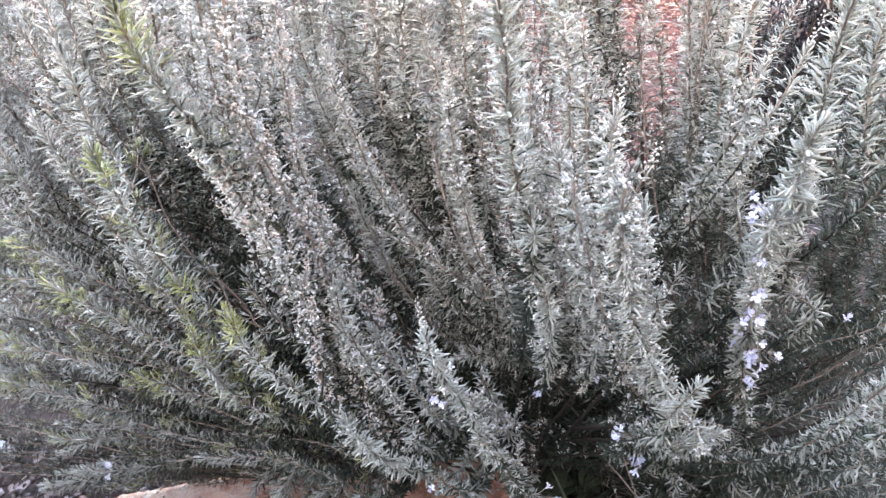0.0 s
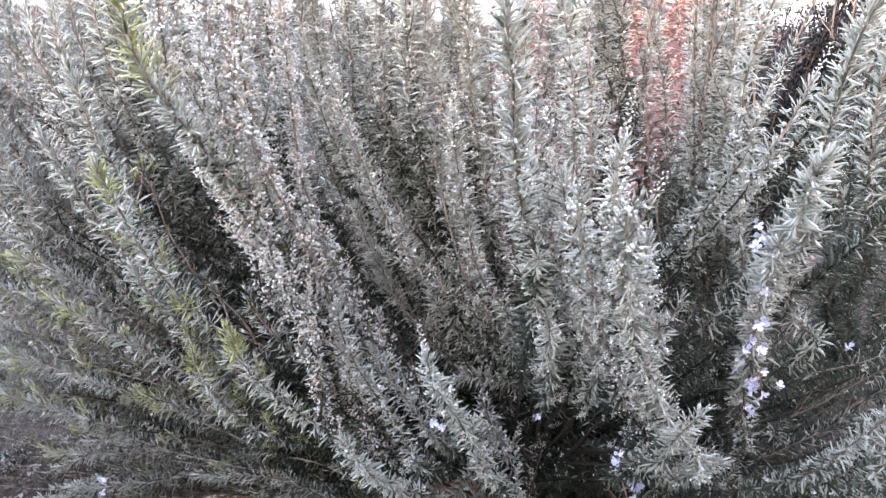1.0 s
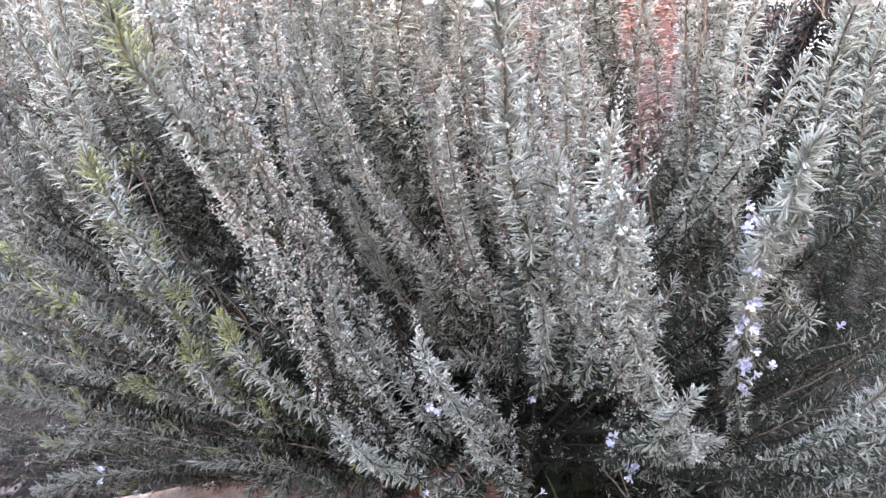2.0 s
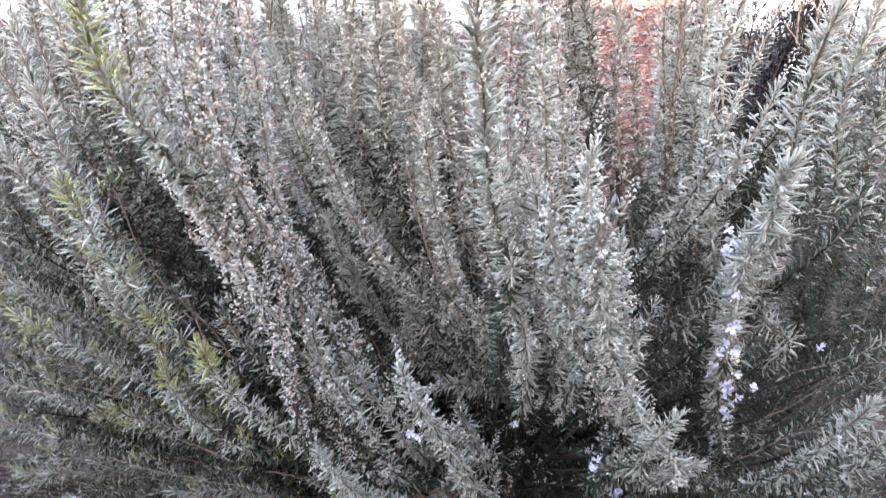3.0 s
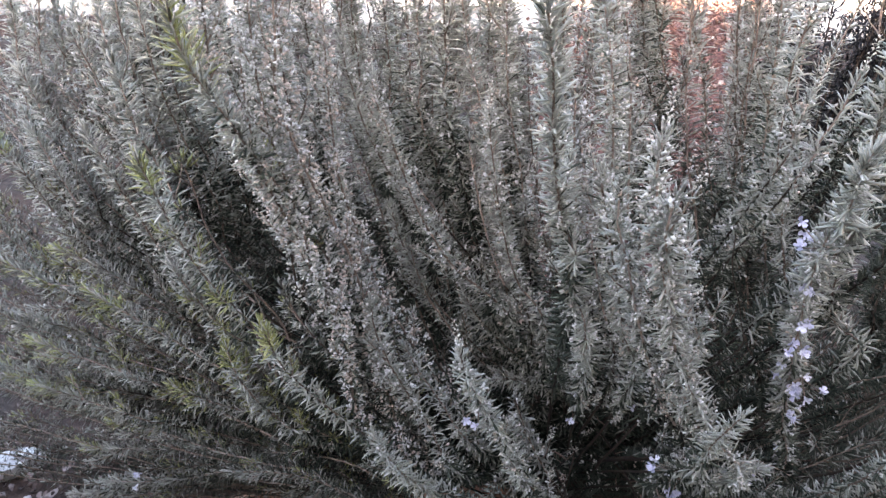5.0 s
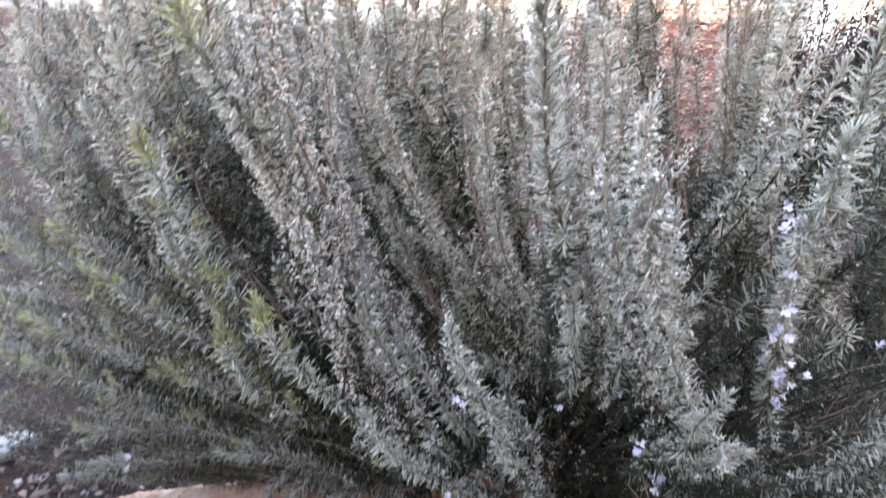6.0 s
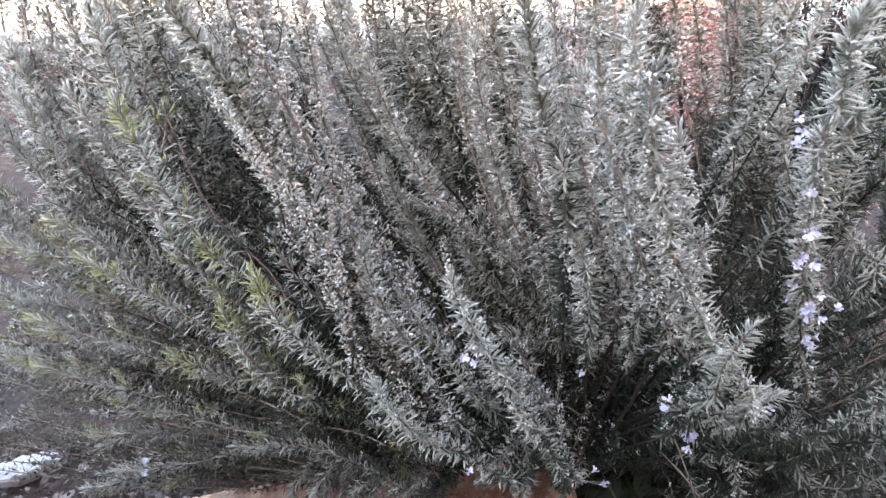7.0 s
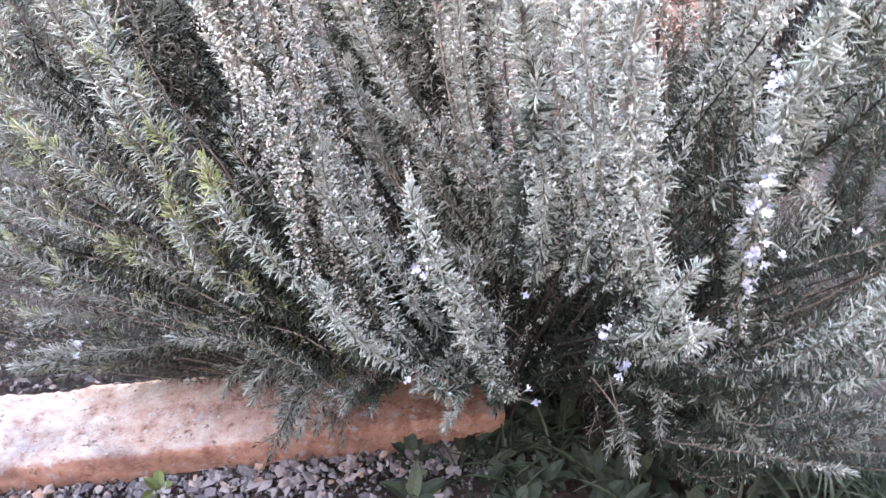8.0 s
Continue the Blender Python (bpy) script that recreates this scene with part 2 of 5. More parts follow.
def leaf_mesh(name, pos, way, norm, length, width, bend, kind, shape=FINE):
    """Many leaves in one mesh: place, direction, upper side, length, width, downward bend and age (0 grown, 2 young, 3
    aged and shaded).
    """
    side = unit(np.cross(norm, way))
    norm = np.cross(way, side)
    spots, four, three, four_m, three_m = shape
    u, v, w = spots.T
    n = len(pos)
    verts = (pos[:, None] + way[:, None] * (u[None, :, None] * length[:, None, None])
             + side[:, None] * (v[None, :, None] * width[:, None, None])
             + norm[:, None] * (w[None, :, None] * width[:, None, None] - (u ** 2)[None, :, None] * (bend * length)[:, None, None]))
    off = (np.arange(n) * len(spots))[:, None, None]
    quads, tris = (four[None] + off).reshape(-1, 4), (three[None] + off).reshape(-1, 3)
    y = kind[:, None]
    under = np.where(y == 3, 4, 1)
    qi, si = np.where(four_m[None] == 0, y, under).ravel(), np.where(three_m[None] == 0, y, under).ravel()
    return from_arrays(name, verts.reshape(-1, 3), [quads, tris], [M_LEAF, M_UNDER, M_YOUNG, M_OLD_SHADED, M_UNDER_SHADED], [qi, si])


def blob_mesh(name, pos, way, length, width, mat, cup=False):
    """Many small three-sided bits in one mesh: pointed at both ends, or cups with a narrow foot and a blunt mouth."""
    ref = np.where(np.abs(way[:, 2:]) > 0.9, [[1.0, 0, 0]], [[0, 0, 1.0]])
    a = unit(np.cross(way, ref))
    b = np.cross(way, a)
    pts = [pos]
    for g in np.arange(3) * 2 * np.pi / 3:
        pts.append(pos + way * ((0.85 if cup else 0.6) * length)[:, None] + (a * np.cos(g) + b * np.sin(g)) * (0.52 * width)[:, None])
    if not cup:
        pts.append(pos + way * length[:, None])
    verts = np.stack(pts, 1)
    f = np.array([(0, 1 + (i + 1) % 3, 1 + i) for i in range(3)] + ([(1, 2, 3)] if cup else [(1 + i, 1 + (i + 1) % 3, 4) for i in range(3)]))
    off = (np.arange(len(pos)) * len(pts))[:, None, None]
    return from_arrays(name, verts.reshape(-1, 3), [(f[None] + off).reshape(-1, 3)], [mat])


def tube_arrays(points, radii, sides=6):
    tan = unit(np.gradient(points, axis=0))
    ref = np.array([1.0, 0.0, 0.0]) if abs(tan[:, 0]).mean() < 0.8 else np.array([0, 1.0, 0])
    a = unit(np.cross(tan, ref))
    b = np.cross(tan, a)
    ang = np.arange(sides) * 2 * np.pi / sides
    verts = points[:, None] + (a[:, None] * np.cos(ang)[None, :, None] + b[:, None] * np.sin(ang)[None, :, None]) * radii[:, None, None]
    n = len(points)
    i, j = np.meshgrid(np.arange(n - 1), np.arange(sides), indexing="ij")
    k = (j + 1) % sides
    quads = np.stack([i * sides + j, i * sides + k, (i + 1) * sides + k, (i + 1) * sides + j], -1).reshape(-1, 4)
    return verts.reshape(-1, 3), quads


def tubes_mesh(name, tubes, mat):
    verts, quads, off = [], [], 0
    for points, radii, sides in tubes:
        v, q = tube_arrays(points, radii, sides)
        verts.append(v)
        quads.append(q + off)
        off += len(v)
    return from_arrays(name, np.concatenate(verts), [np.concatenate(quads)], [mat], smooth=True)


def spline(ctrl, step=0.008):
    """A smooth line through the given points, sampled at even steps."""
    p = np.array(ctrl, float)
    p = np.vstack([2 * p[0] - p[1], p, 2 * p[-1] - p[-2]])
    out = []
    for i in range(1, len(p) - 2):
        t = np.linspace(0, 1, 24, endpoint=False)[:, None]
        a, b, c, d = p[i - 1], p[i], p[i + 1], p[i + 2]
        out.append(0.5 * (2 * b + (c - a) * t + (2 * a - 5 * b + 4 * c - d) * t ** 2 + (3 * b - a - 3 * c + d) * t ** 3))
    line = np.vstack([*out, p[-2:-1]])
    run = np.concatenate([[0], np.cumsum(np.linalg.norm(np.diff(line, axis=0), axis=1))])
    s = np.linspace(0, run[-1], max(4, int(run[-1] / step)))
    return np.stack([np.interp(s, run, line[:, k]) for k in range(3)], 1)


# ---- setting ----
def kerb_line(x):
    return 0.936 + 0.262 * x


def build_ground():
    xs = np.concatenate([-np.geomspace(60, 3.4, 20), np.linspace(-3.2, 3.2, 160), np.geomspace(3.4, 60, 20)])
    ys = np.concatenate([-np.geomspace(40, 0.5, 12), np.linspace(-0.3, 8.0, 220), np.geomspace(8.2, 300, 26)])
    gx, gy = np.meshgrid(xs, ys, indexing="ij")
    gz = np.zeros_like(gx)
    for i in range(gx.shape[0]):
        for j in range(gx.shape[1]):
            x, y = gx[i, j], gy[i, j]
            h = 0.02 * noise.noise((x * 5, y * 5, 0)) + 0.01 * noise.noise((x * 16, y * 16, 3))
            clod = 0.0
            if 2.2 < y < 12:
                clod = 0.05 * max(0.0, noise.noise((x * 4.5, y * 4.5, 9)) + 0.1) + 0.03 * abs(noise.noise((x * 11, y * 11, 5)))
            gz[i, j] = h + 0.045 + clod * min(1.0, y - 2.2)
    nx, ny = gx.shape
    i, j = np.meshgrid(np.arange(nx - 1), np.arange(ny - 1), indexing="ij")
    quads = np.stack([i * ny + j, (i + 1) * ny + j, (i + 1) * ny + j + 1, i * ny + j + 1], -1).reshape(-1, 4)
    ob = from_arrays("ground", np.stack([gx, gy, gz], -1).reshape(-1, 3), [quads], [M_SOIL], smooth=True)
    return tagged(ob, "bare reddish-brown soil with pale sandy ground beyond", "ground", kind="structure")


ground = build_ground()


def build_kerb():
    """A long worn kerb stone, slightly askew, its edges rounded and chipped."""
    bm = bmesh.new()
    length, wide, top = 1.96, 0.192, 0.085
    nu = 420
    prof = []
    for k in range(5):
        prof.append((0.0, -0.06 + (top - 0.012 + 0.06) * k / 4))
    prof += [(0.004, top - 0.004), (0.012, top)]
    for k in range(1, 26):
        prof.append((0.012 + (wide - 0.024) * k / 26, top))
    prof += [(wide - 0.012, top), (wide - 0.004, top - 0.004), (wide, top - 0.014), (wide, -0.06)]
    rows = []
    for i in range(nu + 1):
        u = -1.75 + length * i / nu
        row = []
        for v, z in prof:
            d = 0.007 * noise.noise((u * 9, v * 9, z * 9)) + 0.0012 * noise.noise((u * 40, v * 40, z * 40)) + 0.0032 * noise.noise((u * 120, v * 120, z * 90)) - 0.006 * max(0.0, noise.noise((u * 60, v * 60, 11 + z * 40)) - 0.45)
            edge = 1.0 if v < 0.02 or v > wide - 0.02 else 0.0
            chip = min(0.0, noise.noise((u * 22, v * 3, 7)) + 0.25) * 0.02 * edge
            row.append(bm.verts.new((u, v + (d + chip * 0.0 if v > 0.1 else d - chip), z + d * 0.7 + chip)))
        rows.append(row)
    for a, b in zip(rows, rows[1:]):
        for k in range(len(prof) - 1):
            bm.faces.new((a[k], b[k], b[k + 1], a[k + 1]))
    bm.faces.new(rows[0])
    bm.faces.new(rows[-1][::-1])
    bmesh.ops.recalc_face_normals(bm, faces=bm.faces)
    for f in bm.faces:
        f.smooth = True
    ob = part("kerb", bm, M_KERB)
    ob.matrix_world = pose(0, kerb_line(0), 0.03, 0, 0, math.degrees(math.atan(0.262)))
    return tagged(ob, "worn pinkish terracotta kerb with grey lime stains", "kerb", kind="structure")


kerb = build_kerb()


def kerb_crumbs():
    """Grit and shell-white flakes lying on the kerb's top, thicker towards the bush."""
    n = 1500
    r = np.random.default_rng(21)
    x = 0.15 - 1.0 * r.random(n) ** 1.3
    y = kerb_line(x) + 0.01 + 0.175 * r.random(n)
    way = unit(np.stack([r.normal(0, 1, n), r.normal(0, 1, n), r.normal(0, 0.3, n)], 1))
    size = r.uniform(0.0015, 0.004, n) + 0.008 * r.random(n) ** 12
    ob = blob_mesh("crumbs", np.stack([x, y, np.full(n, 0.1165)], 1), way, size, size * r.uniform(0.4, 0.9, n), M_FLAKE)
    return tagged(ob, "pale grit and flakes on the kerb top", "grit", kind="stuff")


crumbs = kerb_crumbs()


# Unseen wall added to keep sun and low sky light off the bush.
def build_shade_wall():
    bm = bmesh.new()
    bmesh.ops.create_cube(bm, size=1.0, matrix=Matrix.Translation((0, -0.62, 0.85)) @ Matrix.Diagonal((30, 0.22, 2.1, 1)))
    return tagged(part("wall_south", bm, M_SHADE_WALL), "unseen plain wall added behind the camera path to cast shade", "wall", kind="structure")


wall_south = build_shade_wall()


# Out-of-view wall, added only to block sky light from the right.
def build_side_shade_wall():
    bm = bmesh.new()
    bmesh.ops.create_cube(bm, size=1.0, matrix=Matrix.Translation((1.38, 0.3, 1.45)) @ Matrix.Diagonal((0.2, 1.62, 3.2, 1)))
    return tagged(part("wall_east", bm, M_SHADE_WALL), "unseen plain wall added beside the camera path to dim the right side", "wall", kind="structure")


wall_east = build_side_shade_wall()


# ---- the rosemary bush ----
bush = tagged(new("rosemary_bush"), "large flowering grey-green rosemary bush spilling over the kerb", "shrub")
bush.location = (0.2, 1.15, 0.05)
ROOT = bush.location.copy()
rng = np.random.default_rng(7)
NODES = []
# shaded hollows between the branches, where nothing grows: middle and half widths
HOLLOWS = [
    ((-0.307, 0.83, 0.924), (0.038, 0.09, 0.038)),
    ((-0.288, 0.83, 0.874), (0.038, 0.09, 0.038)),
    ((-0.321, 0.83, 0.963), (0.035, 0.11, 0.035)),
    ((-0.265, 0.82, 0.763), (0.04, 0.1, 0.04)),
    ((-0.25, 0.82, 0.704), (0.035, 0.1, 0.035)),
    ((-0.075, 0.88, 0.688), (0.04, 0.1, 0.04)),
    ((-0.024, 0.88, 0.678), (0.04, 0.1, 0.04)),
    ((-0.116, 0.84, 0.75), (0.03, 0.08, 0.03)),
    ((0.172, 0.84, 0.494), (0.06, 0.14, 0.06)),
    ((0.228, 0.84, 0.481), (0.07, 0.15, 0.07)),
    ((0.231, 0.82, 0.424), (0.07, 0.15, 0.07)),
    ((0.156, 0.82, 0.437), (0.05, 0.13, 0.05)),
]
HOLLOWS += [
    ((0.558, 0.84, 0.584), (0.06, 0.14, 0.06)),
    ((0.627, 0.86, 0.589), (0.06, 0.14, 0.06)),
    ((0.547, 0.82, 0.531), (0.04, 0.12, 0.04)),
    ((0.492, 1.0, 1.108), (0.062, 0.22, 0.062)),
    ((0.488, 0.98, 1.048), (0.06, 0.2, 0.06)),
    ((0.51, 1.05, 1.151), (0.058, 0.22, 0.058)),
    ((0.479, 0.95, 0.992), (0.045, 0.15, 0.045)),
    ((0.26, 0.84, 0.565), (0.05, 0.14, 0.05)),
    ((0.232, 0.86, 0.589), (0.05, 0.14, 0.05)),
    ((0.304, 0.8, 0.444), (0.04, 0.1, 0.04)),
    ((0.518, 0.84, 0.551), (0.05, 0.12, 0.05)),
    ((0.588, 0.86, 0.587), (0.05, 0.12, 0.05)),
]
HOLLOW_MID, HOLLOW_HALF = (np.array([h[k] for h in HOLLOWS]) for k in range(2))


def hollow(p):
    return ((((p[:, None] - HOLLOW_MID) / HOLLOW_HALF) ** 2).sum(2) < 1).any(1)


def along(line, s):
    """Places and directions at the lengths s along a line."""
    run = np.concatenate([[0], np.cumsum(np.linalg.norm(np.diff(line, axis=0), axis=1))])
    tan = unit(np.gradient(line, axis=0))
    return (np.stack([np.interp(s, run, v[:, k]) for k in range(3)], 1) for v in (line, tan))


def length_of(line):
    return np.linalg.norm(np.diff(line, axis=0), axis=1).sum()


def beside(way):
    """Two directions square to each way."""
    ref = np.where(np.abs(way[:, 2:]) > 0.92, [[1.0, 0, 0]], [[0, 0, 1.0]])
    a = unit(np.cross(way, ref))
    return a, np.cross(way, a)


def sprout(line, leaf, start=0.0, dense=1.0, bundle=3, tuft=1.0, age=0.0):
    """Leaves along one shoot: crossed pairs that spread wide below and close up at the tip, each with a bundle of
    smaller leaves in its axil. Gives place, way, upper side, length, width, bend, distance from the tip, axil."""
    total = length_of(line)
    s, places = start + 0.002, []
    while s < total:
        places.append(s)
        s += (0.0036 + 0.0026 * min(1.0, (total - s) / 0.05)) * rng.uniform(0.8, 1.2) / dense
    s = np.array(places)
    n = len(s)
    if not n:
        return None
    p, t = along(line, s)
    t = unit(t)
    a, b = beside(t)
    end = total - s
    turn = np.cumsum(np.full(n, np.pi / 2) + rng.normal(0, 0.22, n)) + rng.uniform(0, 6.28)
    per = 2 * (1 + bundle)
    k = np.arange(per)
    axil = (k >= 2).astype(float)[None]
    g = turn[:, None] + np.where(k % 2, np.pi, 0.0)[None] + rng.normal(0, 0.16, (n, per)) + axil * rng.normal(0, 0.62, (n, per))
    out_ = a[:, None] * np.cos(g)[..., None] + b[:, None] * np.sin(g)[..., None]
    spread = np.clip(end / 0.04, 0, 1)[:, None]
    tilt = np.radians(30 * np.clip(end[:, None] / 0.008, 0.35, 1) + 34 * spread * tuft + 14 * tuft * np.clip((end[:, None] - 0.05) / 0.1, 0, 1) + rng.normal(0, 9, (n, per)) - axil * rng.uniform(-6, 36, (n, per)) * spread)
    way = unit(t[:, None] * np.cos(tilt)[..., None] + out_ * np.sin(tilt)[..., None])
    size = leaf * (0.78 + 0.24 * spread) * rng.uniform(0.82, 1.12, (n, per)) * np.where(axil > 0, rng.uniform(0.5, 0.95, (n, per)), 1.0)
    up = unit(t[:, None] * 1.0 + np.array((0, 0, 0.35)) + rng.normal(0, 0.16, (n, per, 3)))
    pos = p[:, None] + out_ * 0.0014 + t[:, None] * (axil * rng.uniform(0, 0.002, (n, per)))[..., None]
    wide = size * rng.uniform(0.13, 0.168, (n, per)) * np.where(axil > 0, 1.12, 1.0)
    bend = rng.normal(0.14, 0.09, (n, per)) * spread
    far = np.repeat(end[:, None], per, 1)
    flat = lambda v: v.reshape(n * per, *v.shape[2:])
    return [flat(v) for v in (pos, way, up, size, wide, bend, far, far + age, np.repeat(axil, n, 0))]


def flower_mesh():
    """One two-lipped flower: tube, hooded upper lip, three-lobed lower lip and two arched stamens, along +z."""
    bm = bmesh.new()
    def lobe(base, way, wide, long, drop):
        w = Vector(way).normalized()
        s = w.cross(Vector((0, 0, 1)))
        s = s.normalized() if s.length > 0.1 else Vector((1, 0, 0))
        ring = []
        for u, k, d in ((0, 0.35, 0), (0.45, 0.8, 0.25), (0.8, 1.0, 0.65)):
            c = Vector(base) + w * long * u + Vector((0, 0, -drop * d))
            ring.append((bm.verts.new(c - s * wide * k / 2), bm.verts.new(c + Vector((0, 0, -0.0006))), bm.verts.new(c + s * wide * k / 2)))
        tip = bm.verts.new(Vector(base) + w * long + Vector((0, 0, -drop)))
        for r, q in zip(ring, ring[1:]):
            bm.faces.new((r[0], q[0], q[1], r[1]))
            bm.faces.new((r[1], q[1], q[2], r[2]))
        bm.faces.new((ring[-1][0], tip, ring[-1][1]))
        bm.faces.new((ring[-1][1], tip, ring[-1][2]))
    bmesh.ops.create_cone(bm, segments=7, radius1=0.0011, radius2=0.0022, depth=0.007, cap_ends=False, matrix=Matrix.Translation((0, 0, 0.0035)))
    z = 0.0065
    lobe((0, 0.0012, z), (0.25, 0.55, 0.8), 0.0042, 0.0065, -0.001)
    lobe((0, 0.0012, z), (-0.25, 0.55, 0.8), 0.0042, 0.0065, -0.001)
    lobe((0, -0.001, z), (0, -0.85, 0.5), 0.0066, 0.0085, 0.0025)
    lobe((0.001, -0.0006, z), (0.8, -0.35, 0.5), 0.0036, 0.0065, 0.0012)
    lobe((-0.001, -0.0006, z), (-0.8, -0.35, 0.5), 0.0036, 0.0065, 0.0012)
    for sx in (-0.0006, 0.0006):
        pts = [Vector((sx, 0.001, z)), Vector((sx * 2, 0.004, z + 0.006)), Vector((sx * 3, 0.002, z + 0.010))]
        vs = [(bm.verts.new(p + Vector((0.0003, 0, 0))), bm.verts.new(p - Vector((0.0003, 0, 0)))) for p in pts]
        for r, q in zip(vs, vs[1:]):
            bm.faces.new((r[0], q[0], q[1], r[1]))
    for f in bm.faces:
        f.smooth = True
    me = bpy.data.meshes.new("flower")
    bm.to_mesh(me)
    bm.free()
    me.materials.append(M_PETAL)
    return me


FLOWER = flower_mesh()


def add_flower(owner, place, way, size=1.0):
    ob = new("flower", FLOWER)
    q = Vector(way).to_track_quat("Z", "Y").to_matrix().to_4x4()
    ob.parent = owner
    ob.matrix_world = Matrix.Translation(place) @ q @ Matrix.Rotation(rng.uniform(0, 6.28), 4, "Z") @ Matrix.Scale(size, 4)
    return tagged(ob, "pale lilac two-lipped flower")


def single_leaf_meshes():
    made = {}
    for kind, top in (("grown", M_LEAF_ONE), ("young", M_YOUNG_ONE)):
        for k, bend in enumerate((0.02, 0.10, 0.18)):
            ob = leaf_mesh("leaf", np.zeros((1, 3)), np.array([[0, 1.0, 0]]), np.array([[0, 0, 1.0]]), np.ones(1), np.full(1, 0.16), np.full(1, bend), np.zeros(1, int))
            me = ob.data
            bpy.data.objects.remove(ob)
            me.materials.clear()
            me.materials.append(top)
            me.materials.append(M_UNDER_ONE)
            made[kind, k] = me
    return made


LEAVES_ONE = single_leaf_meshes()


def woolly(store, place, way, count, size):
    """A knot of small felted buds at a place."""
    for _ in range(count):
        store.append((place + rng.normal(0, 0.0012, 3), unit(way + rng.normal(0, 0.8, 3)), size * rng.uniform(0.75, 1.2), size * rng.uniform(0.5, 0.72)))


def spike_on(store, foot, way, long):
    """A bud spike: whorls of buds stacked up to a narrow tip."""
    way = unit(way)
    a, b = (v[0] for v in beside(way[None]))
    for k in range(int(long / 0.0016)):
        g, u = k * 2.4, k * 0.0016 / long
        o = a * np.cos(g) + b * np.sin(g)
        store.append((foot + way * k * 0.0016 + o * rng.uniform(0.0004, 0.0016), unit(o + way * rng.uniform(0.6, 1.4)), rng.uniform(0.0036, 0.0056) * (1.1 - 0.5 * u), rng.uniform(0.0022, 0.0034) * (1.1 - 0.5 * u)))


def grow(ctrl, leaf, bud, spike, side, young, old_shade, dry, thick, tip, flowers, single, shape, bundle, dense, root, open_up=1.0):
    """One woody branch with its leaves, side shoots, buds and flowers. ctrl: places from low to tip."""
    pts = [np.array(c, float) for c in ctrl]
    bare = 0.0
    if root:
        base = np.array(ROOT) + rng.normal(0, 0.045, 3) * (1, 1, 0)
        sag = 0.5 * base + 0.5 * pts[0] + np.array((0, 0.05, -0.06 if pts[0][2] > 0.45 else 0.06))
        bare = max(0.0, length_of(spline([base, sag, pts[0]])) - (0.2 if shape is not SIMPLE else 0.1))
        pts = [base, sag] + pts
    line = spline(pts)
    wobble = np.cumsum(rng.normal(0, 0.00045, line.shape), axis=0)
    line = line + wobble - wobble[-1] * np.linspace(0, 1, len(line))[:, None]
    total = length_of(line)
    f = np.linspace(0, 1, len(line))
    girth = 0.75 * thick * (1.2 - f) + 0.0005
    cut = int(len(line) * min(0.9, (bare + 0.2) / total)) if root else 0
    tubes = [(line[cut::3], girth[cut::3], 6)]
    sets = [sprout(line, leaf, bare, dense, bundle, open_up)]
    # sparse dark leaves over the lower stem, for the gloom inside the bush
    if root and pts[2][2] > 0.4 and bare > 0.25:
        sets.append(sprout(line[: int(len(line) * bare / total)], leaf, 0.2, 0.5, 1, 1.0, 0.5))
    fresh = [np.full(len(v[0]), rng.random() < young * 1.6) for v in sets]
    shoots = []
    s = bare + 0.03
    while side and s < total - 0.03:
        (foot,), (t,) = along(line, np.array([s]))
        o = unit(np.cross(t, rng.normal(0, 1, 3)))
        long = rng.uniform(0.018, 0.062) * min(1.0, 0.45 + (total - s) / 0.16)
        way = unit(t * 0.8 + o * 0.75 + np.array((0, 0, 0.2)))
        u = np.linspace(0, 1, 8)[:, None]
        sub = foot + way * long * u * (1 - 0.45 * u) + unit(way + t + np.array((0, 0, 0.5))) * long * 0.5 * u * u
        tubes.append((sub[[0, 4, 7]], np.linspace(0.0011, 0.0006, 3), 3))
        got = sprout(sub, leaf * rng.uniform(0.66, 0.88), 0.004, dense, 1, 0.9, (total - s) * 0.5)
        if got:
            sets.append(got)
            fresh.append(np.full(len(got[0]), rng.random() < young * 1.4))
            shoots.append(sub)
        s += rng.uniform(0.6, 1.4) / side
    pos, way, norm, size, wide, bend, end, age, axil = (np.concatenate([v[k] for v in sets]) for k in range(9))
    fresh = np.concatenate(fresh)
    buds, cream, dried = [], [], []
    if tip == "spike":
        spike_on(cream, line[-1], line[-1] - line[-4], rng.uniform(0.03, 0.045))
    for sub in shoots:
        if rng.random() < spike:
            spike_on(dried if rng.random() < dry else cream, sub[-1], sub[-1] - sub[-3], rng.uniform(0.012, 0.034))
    open_air = ~hollow(pos)
    if open_air.mean() < 0.55:
        return
    for k in np.flatnonzero((axil > 0) & open_air & (end > 0.012) & (rng.random(len(pos)) < bud * 0.2)):
        reach = rng.uniform(0.2, 0.75) * size[k]
        woolly(dried if rng.random() < dry * 0.7 else buds, pos[k] + way[k] * reach, way[k], rng.integers(3, 7), rng.uniform(0.0046, 0.0066))
    stem = tubes_mesh("branch", tubes[:1], M_STEM)
    stem.parent = bush
    stem.matrix_parent_inverse = Matrix.Translation(-ROOT)
    if tubes[1:]:
        twigs = tubes_mesh("side_growth", tubes[1:], M_STEM)
        twigs.parent = stem
        tagged(twigs, "thin side twigs", kind="stuff")
    # lower stem takes the darkened wood, as shade round the root
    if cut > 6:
        wood = tubes_mesh("woody_base", [(line[: cut + 4 : 6], girth[: cut + 4 : 6], 6)], M_SHADED_WOOD)
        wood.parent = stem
        tagged(wood, "bare woody lower stem, its bark colour darkened for shade")
    is_young = (end < (0.12 if young >= 0.9 else 0.045)) & fresh & (rng.random(len(pos)) < 0.9)
